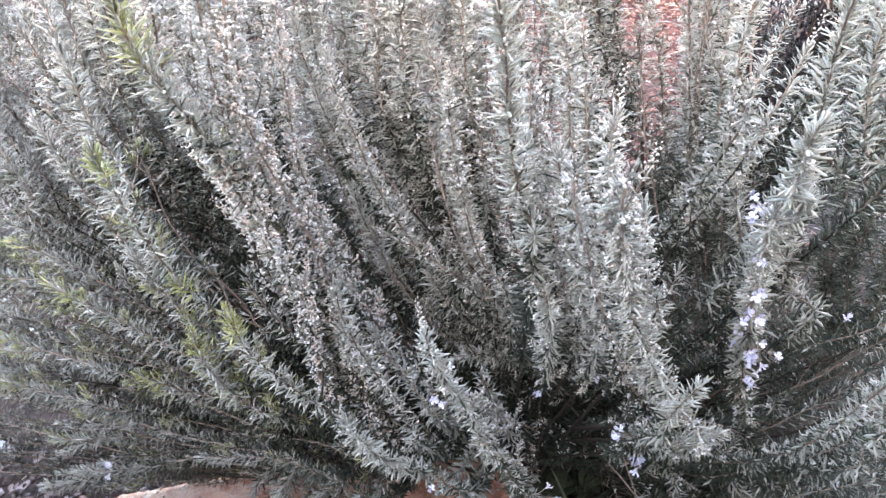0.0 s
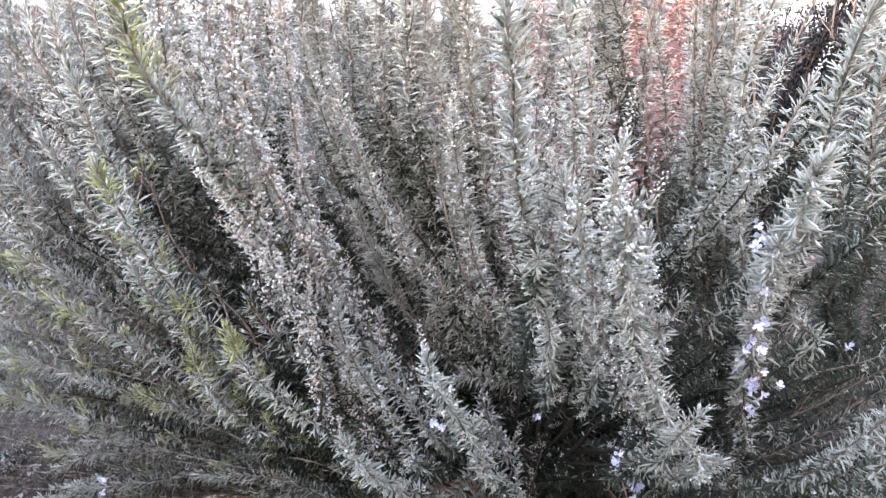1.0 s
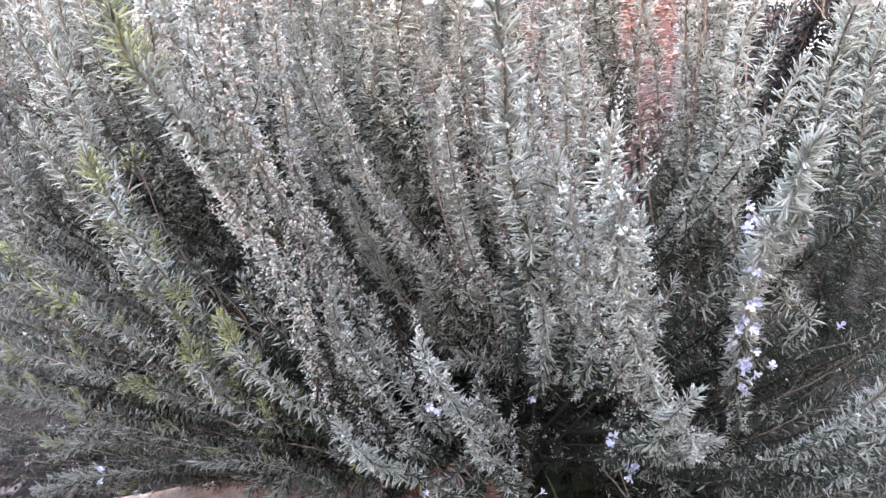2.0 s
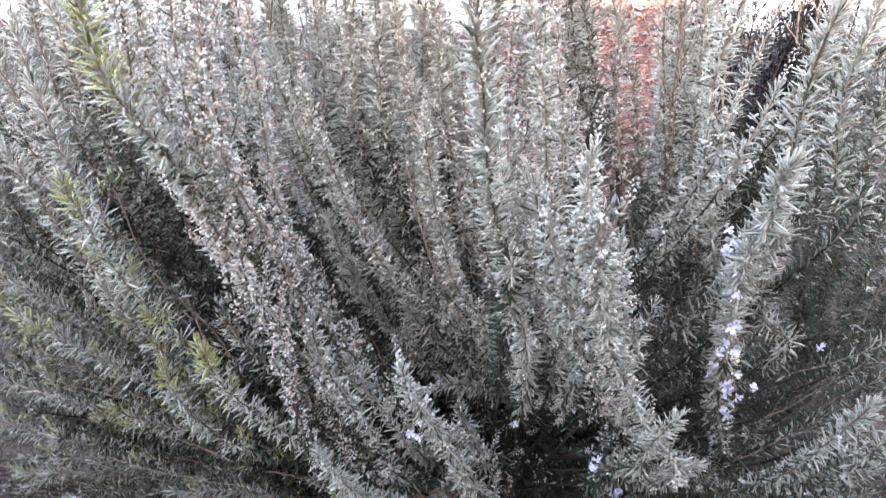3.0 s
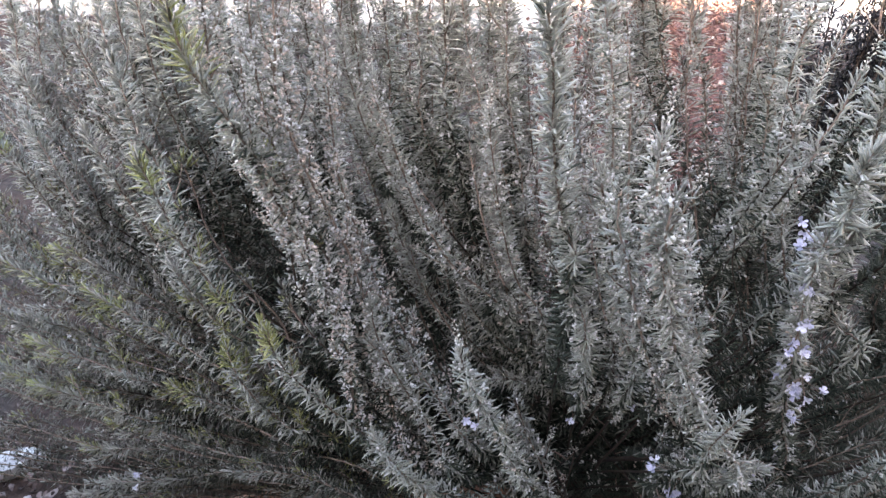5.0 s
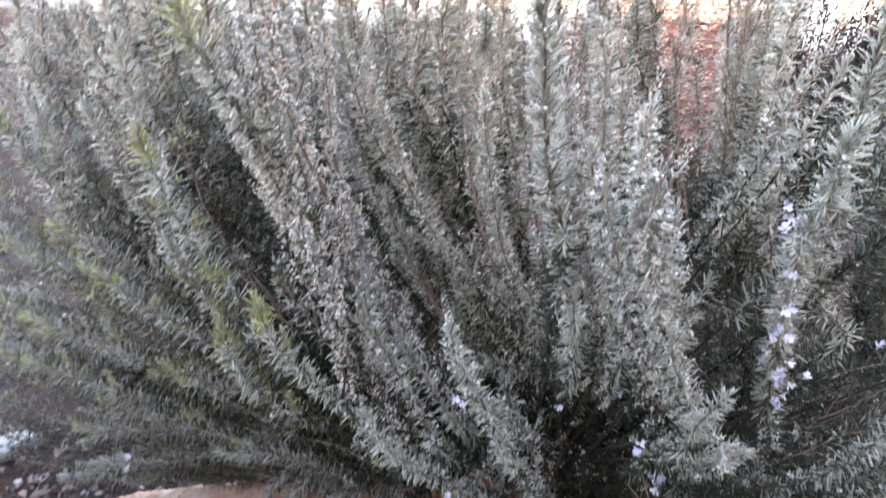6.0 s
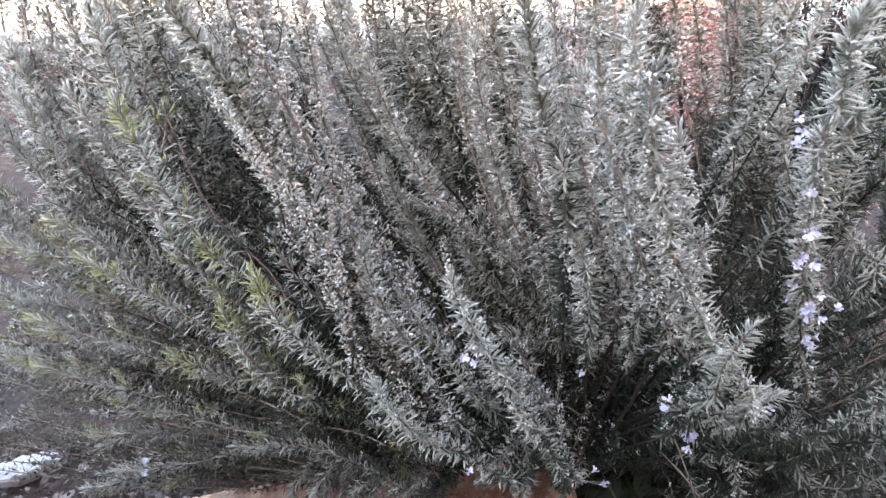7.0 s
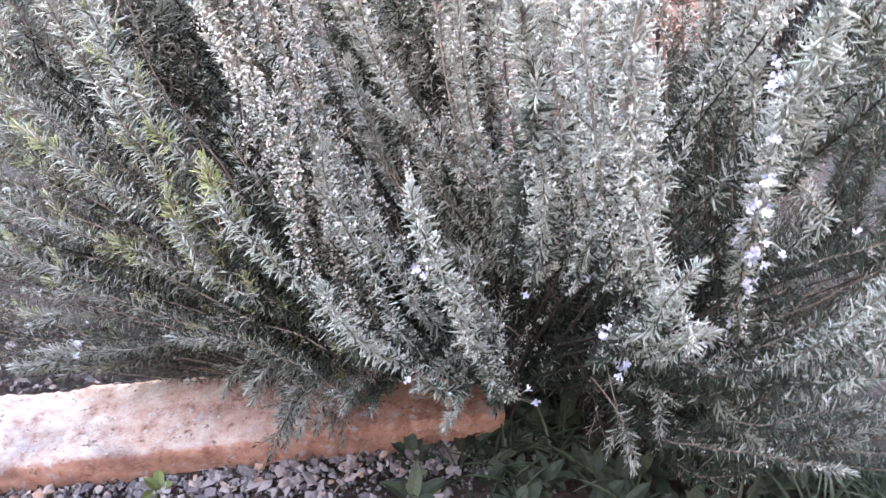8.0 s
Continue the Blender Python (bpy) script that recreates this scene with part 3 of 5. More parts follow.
    # share of dark leaves rises away from the tip, and by branch for shade
    kind = np.where(is_young, 2, np.where(rng.random(len(pos)) < np.clip((age - 0.13) / 0.36 + old_shade, 0.03, 0.96), 3, 0))
    lone = np.zeros(len(pos), bool)
    if single:
        lone[np.flatnonzero((axil == 0) & (end < 0.16) & (np.arange(len(pos)) < len(sets[0][0])))[-single:]] = True
        for k in np.flatnonzero(lone):
            ob = new("leaf", LEAVES_ONE["young" if is_young[k] else "grown", int(np.clip(bend[k] / 0.08, 0, 2))])
            across = unit(np.cross(norm[k], way[k]))
            face = np.cross(way[k], across)
            ob.parent = stem
            ob.matrix_world = Matrix.Translation(pos[k]) @ Matrix((np.cross(way[k], face), way[k], face)).transposed().to_4x4() @ Matrix.Scale(size[k], 4)
    keep = ~lone & open_air
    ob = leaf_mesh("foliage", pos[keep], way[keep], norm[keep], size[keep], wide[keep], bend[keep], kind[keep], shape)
    ob.parent = stem
    tagged(ob, "narrow grey-green needle leaves with pale undersides", kind="stuff")
    for name, store, mat, text in (("inflorescence", buds, M_BUD, "pale woolly flower buds"), ("bud_spike", cream, M_SPIKE, "cream bud spikes"), ("dry_inflorescence", dried, M_DRY, "dry pinkish-brown calyces")):
        if store:
            o = blob_mesh(name, *(np.array([b[k] for b in store]) for k in range(4)), mat, cup=True)
            o.parent = stem
            tagged(o, text, kind="stuff")
    for k in np.flatnonzero((axil > 0) & (rng.random(len(pos)) < flowers)):
        o = unit(way[k] + rng.normal(0, 0.2, 3))
        add_flower(stem, pos[k] + o * 0.6 * size[k], o, rng.uniform(0.75, 1.0))
    NODES.append((stem, pos[keep]))


def column(ctrl, leaf=0.02, bud=0.3, spike=0.2, side=10, fellows=0, shift=0.0, young=0.0, old_shade=0.0, dry=0.1, thick=0.0028, tip="leaf", flowers=0.0, single=0, shape=None, bundle=3, dense=1.0, root=True, open_up=1.0):
    """A leafy branch, and its fellows beside and behind it, of much the same line."""
    leaf = leaf * (0.92 if single else 1.1)
    dense = dense * (1.25 if single else 1.0)
    grow(ctrl, leaf, bud, spike, side, young, old_shade, dry, thick, tip, flowers, single, shape or (FINE if single else PLAIN), bundle, dense, root, open_up)
    for _ in range(fellows):
        off = np.array((rng.normal(shift, 0.024), rng.uniform(0.015, 0.06), rng.normal(-0.02, 0.02)))
        swing = np.array((rng.normal(0, 0.02), rng.normal(0, 0.02), rng.normal(0, 0.03)))
        k = np.linspace(0, 1, len(ctrl))[:, None]
        grow(np.array(ctrl) + off + swing * k, leaf, bud * 0.8, spike * 0.8, side, young, old_shade + 0.05, dry, thick, "leaf", 0.0, 0, SIMPLE, bundle, dense * 0.7, root)


def fan(count, x, y, z, lean, **how):
    """Branches that rise from the root and fan out to tips within the given spans."""
    how["dense"] = 0.78 * how.get("dense", 1.0)
    for k in range(count):
        tx = x[0] + (x[1] - x[0]) * (k + rng.random()) / count
        ty, tz = rng.uniform(*y), rng.uniform(*z)
        bx = ROOT.x + (tx - ROOT.x) * lean
        mid = (bx * 0.45 + tx * 0.55 + rng.normal(0, 0.015), 0.3 + ty * 0.7 + 0.04, tz * 0.55)
        column([(bx, 0.6 * ROOT.y + 0.4 * ty, tz * 0.25), mid, (tx, ty, tz)], shape=SIMPLE, bundle=2, **how)


def bloom(place, count):
    """Flowers at a place, each on a short stalk from the nearest branch."""
    place = np.array(place) + np.array((0, -0.012, 0.006))
    stem, pos = min(NODES, key=lambda b: ((b[1] - place) ** 2).sum(1).min())
    foot = pos[((pos - place) ** 2).sum(1).argmin()]
    reach = unit(place - foot)
    place = foot + reach * min(0.022, np.linalg.norm(place - foot))
    for k in range(count):
        spot = foot + (place - foot) * rng.uniform(0.8, 1.0) + rng.normal(0, 0.006, 3) * (count > 1)
        face = unit(reach * 0.5 + np.array((0, -0.6, 0.5)) + rng.normal(0, 0.35, 3))
        add_flower(stem, spot, face, rng.uniform(0.8, 1.05))
        stalk = tubes_mesh("stalk", [(np.linspace(foot, spot, 4), np.full(4, 0.0006), 5)], M_STEM)
        stalk.parent = stem


# branches that stand out, from low to tip
# leaf colour follows the light: pale in upper branches, dark low and right
column([(-0.106, 0.74, 0.588), (-0.138, 0.71, 0.78), (-0.167, 0.69, 0.912), (-0.195, 0.68, 0.997), (-0.212, 0.66, 1.064), (-0.226, 0.65, 1.115), (-0.222, 0.64, 1.156), (-0.221, 0.64, 1.21), (-0.218, 0.64, 1.241)], thick=0.0035, leaf=0.0165, bud=2.72, spike=0.7, dry=0.6, old_shade=-0.35, side=22, fellows=2, shift=0.012, tip="spike")
column([(-0.054, 0.76, 0.531), (-0.098, 0.74, 0.706), (-0.133, 0.73, 0.834), (-0.16, 0.73, 0.931), (-0.175, 0.73, 1.01), (-0.181, 0.73, 1.082), (-0.183, 0.73, 1.147), (-0.185, 0.74, 1.204), (-0.187, 0.75, 1.258)], leaf=0.0165, bud=2.43, spike=0.6, dry=0.6, old_shade=-0.35, side=18, fellows=1)
column([(-0.013, 0.8, 0.639), (-0.078, 0.79, 0.77), (-0.115, 0.79, 0.869), (-0.144, 0.8, 0.959), (-0.151, 0.81, 1.035), (-0.155, 0.82, 1.105), (-0.159, 0.83, 1.171), (-0.171, 0.85, 1.213)], leaf=0.0165, bud=2.00, spike=0.4, dry=0.6, old_shade=-0.35, side=14, fellows=1)
column([(-0.145, 0.71, 0.85), (-0.17, 0.7, 0.95), (-0.186, 0.69, 1.037), (-0.197, 0.69, 1.11), (-0.198, 0.69, 1.171), (-0.197, 0.7, 1.224), (-0.198, 0.71, 1.273)], leaf=0.0165, bud=2.57, spike=0.5, old_shade=-0.35, side=16, fellows=1)
column([(-0.118, 0.76, 0.775), (-0.159, 0.72, 0.926), (-0.191, 0.68, 1.026), (-0.212, 0.63, 1.113), (-0.226, 0.6, 1.17), (-0.228, 0.59, 1.206), (-0.224, 0.58, 1.243), (-0.225, 0.58, 1.27)], leaf=0.025, bud=0.0, open_up=0.45, side=6, spike=0, young=0.9, single=70)
column([(0.075, 0.84, 0.722), (-0.004, 0.83, 0.816), (-0.047, 0.83, 0.887), (-0.073, 0.83, 0.96), (-0.087, 0.83, 1.006), (-0.103, 0.83, 1.052), (-0.107, 0.83, 1.09)], leaf=0.018, bud=0.98, spike=0.8, dry=0.5, old_shade=-0.35, side=12, tip="spike")
column([(0.043, 0.88, 0.721), (-0.014, 0.88, 0.81), (-0.066, 0.88, 0.891), (-0.101, 0.88, 0.942), (-0.126, 0.88, 0.997), (-0.142, 0.88, 1.057), (-0.15, 0.88, 1.112)], leaf=0.019, bud=0.49, spike=0.3, old_shade=-0.35, side=12, fellows=1)
column([(0.123, 0.83, 0.721), (0.079, 0.83, 0.808), (0.054, 0.83, 0.897), (0.042, 0.83, 0.962), (0.033, 0.83, 1.015), (0.032, 0.83, 1.048)], leaf=0.019, bud=0.84, spike=0.5, old_shade=-0.35, side=14, fellows=1, tip="spike")
column([(0.074, 0.9, 0.788), (0.048, 0.9, 0.882), (0.03, 0.9, 0.959), (0.019, 0.9, 1.03), (0.006, 0.9, 1.081), (-0.005, 0.91, 1.127), (-0.011, 0.92, 1.184)], leaf=0.019, bud=0.70, spike=0.3, dry=0.5, old_shade=-0.35, side=10, fellows=1)
column([(0.098, 0.93, 0.828), (0.078, 0.93, 0.937), (0.06, 0.93, 1.018), (0.051, 0.93, 1.094), (0.047, 0.94, 1.147), (0.042, 0.95, 1.198)], leaf=0.018, bud=0.70, spike=0.3, old_shade=-0.35, side=12)
column([(0.131, 0.68, 0.908), (0.107, 0.65, 0.999), (0.094, 0.62, 1.072), (0.086, 0.6, 1.131), (0.078, 0.58, 1.184), (0.072, 0.57, 1.218), (0.068, 0.56, 1.254), (0.063, 0.55, 1.29), (0.061, 0.55, 1.318)], leaf=0.025, bud=0.24, open_up=0.45, old_shade=-0.35, side=9, spike=0.2, young=0.0, single=70, thick=0.0034)
column([(0.158, 0.7, 0.792), (0.133, 0.69, 0.885), (0.117, 0.68, 0.967), (0.106, 0.68, 1.028), (0.099, 0.68, 1.085)], leaf=0.019, bud=1.12, spike=0.5, old_shade=-0.35, side=16, dry=0.2, fellows=1)
column([(0.209, 0.76, 0.851), (0.191, 0.76, 0.926), (0.174, 0.76, 1.001), (0.159, 0.75, 1.093), (0.148, 0.75, 1.153), (0.131, 0.75, 1.209), (0.119, 0.75, 1.25), (0.109, 0.75, 1.284)], leaf=0.02, bud=0.96, spike=0.4, old_shade=-0.35, side=12, fellows=1)
column([(0.307, 0.68, 0.658), (0.256, 0.64, 0.795), (0.21, 0.6, 0.939), (0.181, 0.57, 1.038), (0.167, 0.55, 1.089), (0.164, 0.55, 1.12), (0.166, 0.55, 1.143)], leaf=0.0185, bud=1.52, spike=0.9, old_shade=-0.25, side=24, fellows=2, shift=-0.012, thick=0.0034, tip="spike")
column([(0.225, 0.72, 0.728), (0.193, 0.69, 0.845), (0.166, 0.67, 0.945), (0.15, 0.66, 1.007), (0.141, 0.66, 1.058)], leaf=0.0185, bud=1.28, spike=0.6, old_shade=-0.25, side=18, fellows=1)
column([(0.268, 0.66, 0.828), (0.251, 0.65, 0.901), (0.233, 0.64, 0.967), (0.226, 0.63, 1.013)], leaf=0.018, bud=1.12, spike=0.6, old_shade=-0.25, side=16)
column([(0.34, 0.64, 0.662), (0.294, 0.63, 0.751), (0.259, 0.62, 0.831), (0.231, 0.62, 0.894)], leaf=0.019, bud=0.80, spike=0.3, old_shade=-0.25, side=14)
column([(0.474, 0.87, 0.59), (0.433, 0.86, 0.742), (0.396, 0.85, 0.864), (0.369, 0.85, 0.957), (0.355, 0.85, 1.042), (0.346, 0.85, 1.125), (0.342, 0.85, 1.176), (0.338, 0.86, 1.234), (0.338, 0.87, 1.272)], leaf=0.0175, bud=0.3, spike=0.05, side=16, fellows=4, old_shade=0.05)
column([(0.401, 0.97, 0.767), (0.365, 0.97, 0.847), (0.34, 0.97, 0.922), (0.319, 0.97, 1.007), (0.296, 0.97, 1.086), (0.272, 0.97, 1.144), (0.257, 0.98, 1.196)], leaf=0.019, bud=0.2, spike=0.2, side=10, old_shade=0.2)
column([(0.339, 0.97, 0.827), (0.293, 0.96, 0.961), (0.263, 0.96, 1.05), (0.238, 0.96, 1.124), (0.221, 0.96, 1.193), (0.206, 0.97, 1.255)], leaf=0.019, bud=0.1, spike=0.1, side=14, fellows=1, old_shade=0.4)
column([(0.416, 1.04, 0.787), (0.393, 1.04, 0.888), (0.382, 1.05, 0.976), (0.373, 1.05, 1.045), (0.367, 1.06, 1.107)], leaf=0.019, bud=0.3, spike=0.2, side=8)
column([(0.35, 0.72, 1.018), (0.356, 0.71, 1.056), (0.364, 0.7, 1.093), (0.371, 0.7, 1.126), (0.375, 0.7, 1.146)], leaf=0.016, bud=0.5, spike=0.9, side=6, tip="spike")
column([(0.343, 0.75, 1.009), (0.345, 0.74, 1.055), (0.351, 0.74, 1.094), (0.355, 0.74, 1.113)], leaf=0.016, bud=0.6, spike=0.9, side=6, tip="spike")
column([(0.348, 0.78, 1.015), (0.339, 0.77, 1.101), (0.339, 0.76, 1.166), (0.341, 0.75, 1.213), (0.345, 0.74, 1.257), (0.352, 0.74, 1.281)], leaf=0.021, bud=0.15, spike=0.1, side=4)
column([(0.437, 0.8, 0.749), (0.412, 0.8, 0.843), (0.382, 0.79, 0.934), (0.364, 0.78, 1.016), (0.361, 0.78, 1.071)], leaf=0.018, bud=0.4, spike=0.3, side=12, old_shade=0.15)
column([(0.458, 0.76, 0.523), (0.42, 0.72, 0.7), (0.391, 0.69, 0.83), (0.371, 0.66, 0.941), (0.351, 0.62, 1.015)], leaf=0.021, bud=1.28, spike=0.3, side=14, fellows=1, flowers=0.012, old_shade=-0.10)
column([(0.376, 0.66, 0.963), (0.35, 0.61, 1.034), (0.337, 0.58, 1.081), (0.33, 0.56, 1.118), (0.334, 0.555, 1.136)], leaf=0.024, bud=0.15, spike=0.3, open_up=0.45, old_shade=-0.35, side=8, single=60)
column([(0.403, 0.66, 0.984), (0.37, 0.62, 1.077), (0.351, 0.6, 1.131), (0.343, 0.59, 1.178), (0.339, 0.58, 1.216), (0.338, 0.57, 1.245), (0.344, 0.57, 1.265)], leaf=0.0205, bud=0.0, spike=0, open_up=0.45, old_shade=0.2, side=3, single=60)
column([(0.47, 0.68, 0.987), (0.432, 0.65, 1.063), (0.412, 0.64, 1.12), (0.4, 0.63, 1.172), (0.395, 0.62, 1.214), (0.399, 0.62, 1.246), (0.403, 0.62, 1.272)], leaf=0.019, bud=0.05, spike=0, open_up=0.45, old_shade=0.2, side=4, dense=1.2)
column([(0.494, 0.76, 0.744), (0.451, 0.74, 0.835), (0.434, 0.73, 0.901), (0.433, 0.73, 0.956), (0.432, 0.73, 0.993)], leaf=0.021, bud=0.2, spike=0.1, side=10, old_shade=0.10)
# right-hand branches: mostly dark leaves, the shade there put into leaf colour
column([(0.593, 0.86, 0.647), (0.588, 0.84, 0.779), (0.583, 0.83, 0.879), (0.578, 0.83, 0.963), (0.57, 0.83, 1.04), (0.566, 0.84, 1.106)], leaf=0.021, bud=0.1, spike=0.05, side=12, fellows=2, old_shade=0.85)
column([(0.619, 0.84, 0.676), (0.621, 0.82, 0.795), (0.621, 0.82, 0.886), (0.614, 0.82, 0.969), (0.611, 0.83, 1.04)], leaf=0.021, bud=0.15, spike=0.05, side=12, fellows=2, old_shade=0.80)
column([(0.68, 0.86, 0.648), (0.691, 0.84, 0.761), (0.704, 0.84, 0.857), (0.701, 0.84, 0.96)], leaf=0.021, bud=0.15, spike=0.05, side=12, fellows=2, old_shade=0.80)
column([(0.601, 0.9, 0.647), (0.591, 0.9, 0.776), (0.579, 0.9, 0.873), (0.56, 0.9, 0.96)], leaf=0.02, bud=0.1, spike=0.05, side=10, old_shade=0.90)
column([(0.528, 0.8, 0.673), (0.55, 0.77, 0.721), (0.578, 0.75, 0.754), (0.606, 0.73, 0.795), (0.639, 0.72, 0.826)], leaf=0.018, bud=0.05, spike=0, side=6, old_shade=0.80)
column([(0.605, 0.84, 0.51), (0.625, 0.8, 0.624), (0.661, 0.78, 0.687), (0.707, 0.76, 0.747)], leaf=0.021, bud=0.05, spike=0, side=10, fellows=1, old_shade=0.90)
column([(0.51, 0.78, 0.55), (0.501, 0.76, 0.606), (0.504, 0.75, 0.645)], leaf=0.018, bud=0.1, spike=0.05, side=6, old_shade=0.90)
column([(0.388, 0.74, 0.509), (0.428, 0.68, 0.582), (0.458, 0.64, 0.647), (0.479, 0.62, 0.696), (0.491, 0.6, 0.761), (0.504, 0.59, 0.807), (0.515, 0.585, 0.838)], leaf=0.02, bud=0.1, spike=0.05, old_shade=0.35, side=9, fellows=1, single=40, young=0.1)
column([(0.508, 0.62, 0.645), (0.521, 0.6, 0.71), (0.531, 0.58, 0.77), (0.544, 0.57, 0.824), (0.549, 0.56, 0.874)], leaf=0.02, bud=0.1, spike=0, old_shade=0.35, side=4)
column([(0.289, 0.64, 0.672), (0.29, 0.6, 0.75), (0.295, 0.58, 0.799), (0.303, 0.57, 0.834)], leaf=0.017, bud=0.1, spike=0, old_shade=0.3, side=3, young=0.0)
column([(0.285, 0.72, 0.557), (0.307, 0.68, 0.615), (0.332, 0.65, 0.64), (0.349, 0.62, 0.695), (0.359, 0.61, 0.712)], leaf=0.02, bud=0.35, spike=0.1, old_shade=0.35, side=8)
column([(0.147, 0.72, 0.457), (0.089, 0.68, 0.624), (0.049, 0.65, 0.728), (0.026, 0.62, 0.803), (0.015, 0.6, 0.854), (0.011, 0.6, 0.874)], leaf=0.018, bud=0.8, spike=0.6, old_shade=-0.01, side=14, tip="spike")
column([(0.08, 0.74, 0.441), (0.013, 0.7, 0.52), (-0.037, 0.66, 0.59), (-0.067, 0.63, 0.662), (-0.087, 0.62, 0.72)], leaf=0.019, bud=0.3, spike=0.2, old_shade=-0.01, side=6)
column([(0.162, 0.74, 0.452), (0.119, 0.7, 0.545), (0.091, 0.67, 0.612), (0.074, 0.65, 0.666)], leaf=0.0185, bud=0.6, spike=0.5, old_shade=-0.01, side=10, fellows=1)
column([(0.013, 0.74, 0.531), (-0.032, 0.72, 0.644), (-0.072, 0.71, 0.734), (-0.096, 0.71, 0.799), (-0.099, 0.71, 0.85)], leaf=0.018, bud=0.6, spike=0.5, old_shade=-0.01, side=12, fellows=1)
column([(0.029, 0.76, 0.568), (-0.018, 0.75, 0.656), (-0.047, 0.75, 0.707), (-0.065, 0.74, 0.76)], leaf=0.018, bud=0.5, spike=0.3, old_shade=-0.01, side=10)
column([(0.168, 0.8, 0.5), (0.112, 0.78, 0.558), (0.077, 0.77, 0.592), (0.045, 0.76, 0.602)], leaf=0.019, bud=0.2, spike=0.2, side=10, old_shade=0.24)
column([(0.174, 0.9, 0.546), (0.122, 0.88, 0.635), (0.088, 0.87, 0.709), (0.066, 0.87, 0.77), (0.061, 0.87, 0.813)], leaf=0.02, bud=0.25, spike=0.4, side=12, fellows=1, old_shade=0.25)
column([(0.129, 0.92, 0.552), (0.07, 0.9, 0.64), (0.026, 0.88, 0.711), (0.005, 0.88, 0.757)], leaf=0.02, bud=0.25, spike=0.3, side=12, fellows=1, old_shade=0.25)
column([(0.144, 0.95, 0.472), (0.045, 0.93, 0.591), (-0.036, 0.93, 0.693), (-0.083, 0.93, 0.786), (-0.104, 0.93, 0.862)], leaf=0.02, bud=0.15, spike=0.2, side=12, fellows=2, old_shade=-0.15)
column([(0.181, 0.96, 0.516), (0.106, 0.95, 0.668), (0.067, 0.95, 0.785), (0.04, 0.95, 0.881), (0.023, 0.96, 0.956)], leaf=0.02, bud=0.2, spike=0.2, side=12, fellows=2, old_shade=-0.15)
column([(0.212, 0.94, 0.584), (0.172, 0.93, 0.728), (0.146, 0.93, 0.848), (0.132, 0.93, 0.938), (0.12, 0.94, 1.031)], leaf=0.02, bud=0.25, spike=0.2, side=12, fellows=1, old_shade=-0.15)
column([(0.226, 0.92, 0.502), (0.134, 0.88, 0.577), (0.079, 0.86, 0.607), (0.044, 0.85, 0.604)], leaf=0.02, bud=0.2, spike=0.2, side=12, fellows=2, old_shade=0.35)
column([(0.044, 0.98, 0.644), (-0.01, 0.98, 0.785), (-0.034, 0.98, 0.882), (-0.044, 0.98, 0.971), (-0.05, 0.99, 1.049)], leaf=0.02, bud=0.2, spike=0.2, side=12, fellows=2, old_shade=-0.15)
column([(-0.212, 0.76, 0.654), (-0.256, 0.74, 0.78), (-0.296, 0.73, 0.849), (-0.324, 0.72, 0.92), (-0.333, 0.71, 0.973), (-0.34, 0.7, 1.03)], leaf=0.022, bud=0.02, spike=0, old_shade=0.1, side=18, fellows=1, young=0.85)
column([(-0.223, 0.8, 0.701), (-0.284, 0.79, 0.786), (-0.32, 0.78, 0.847), (-0.341, 0.78, 0.913), (-0.354, 0.78, 0.974), (-0.374, 0.78, 1.024), (-0.38, 0.78, 1.07), (-0.385, 0.78, 1.108)], leaf=0.022, bud=0.02, spike=0, side=18, fellows=1, old_shade=0.20)
column([(-0.293, 0.84, 0.665), (-0.354, 0.83, 0.754), (-0.399, 0.82, 0.844), (-0.425, 0.82, 0.912), (-0.445, 0.82, 0.966), (-0.462, 0.82, 1.011)], leaf=0.021, bud=0.1, spike=0.1, old_shade=0.1, side=18, fellows=2)
column([(-0.361, 0.92, 0.641), (-0.411, 0.9, 0.819), (-0.421, 0.87, 0.941), (-0.428, 0.87, 1.026), (-0.434, 0.87, 1.089), (-0.443, 0.88, 1.146)], leaf=0.021, bud=0.3, spike=0.1, old_shade=0.1, side=16, fellows=2)
column([(-0.388, 1.06, 0.73), (-0.418, 1.05, 0.839), (-0.42, 1.0, 0.947), (-0.422, 0.97, 1.025), (-0.424, 0.95, 1.106), (-0.424, 0.95, 1.174)], leaf=0.021, bud=0.1, spike=0.1, side=16, fellows=2, old_shade=0.20)
column([(-0.47, 0.92, 0.932), (-0.487, 0.92, 1.004), (-0.497, 0.93, 1.061), (-0.505, 0.94, 1.121)], leaf=0.02, bud=0.4, spike=0.2, old_shade=0.1, side=16, fellows=2)
column([(-0.499, 0.86, 0.807), (-0.517, 0.85, 0.884), (-0.535, 0.85, 0.942), (-0.552, 0.85, 0.995)], leaf=0.02, bud=0.15, spike=0.1, old_shade=0.1, side=16, fellows=2)
column([(-0.169, 0.8, 0.51), (-0.25, 0.79, 0.597), (-0.324, 0.78, 0.666), (-0.384, 0.77, 0.725), (-0.434, 0.77, 0.763), (-0.482, 0.77, 0.799)], leaf=0.021, bud=0.05, spike=0, old_shade=0.1, side=18, fellows=2, young=0.70)
column([(-0.054, 0.74, 0.494), (-0.108, 0.71, 0.61), (-0.17, 0.69, 0.704), (-0.203, 0.68, 0.761), (-0.22, 0.68, 0.805), (-0.225, 0.68, 0.831)], leaf=0.021, bud=0.03, spike=0, old_shade=0.1, side=16, fellows=1, young=0.49)
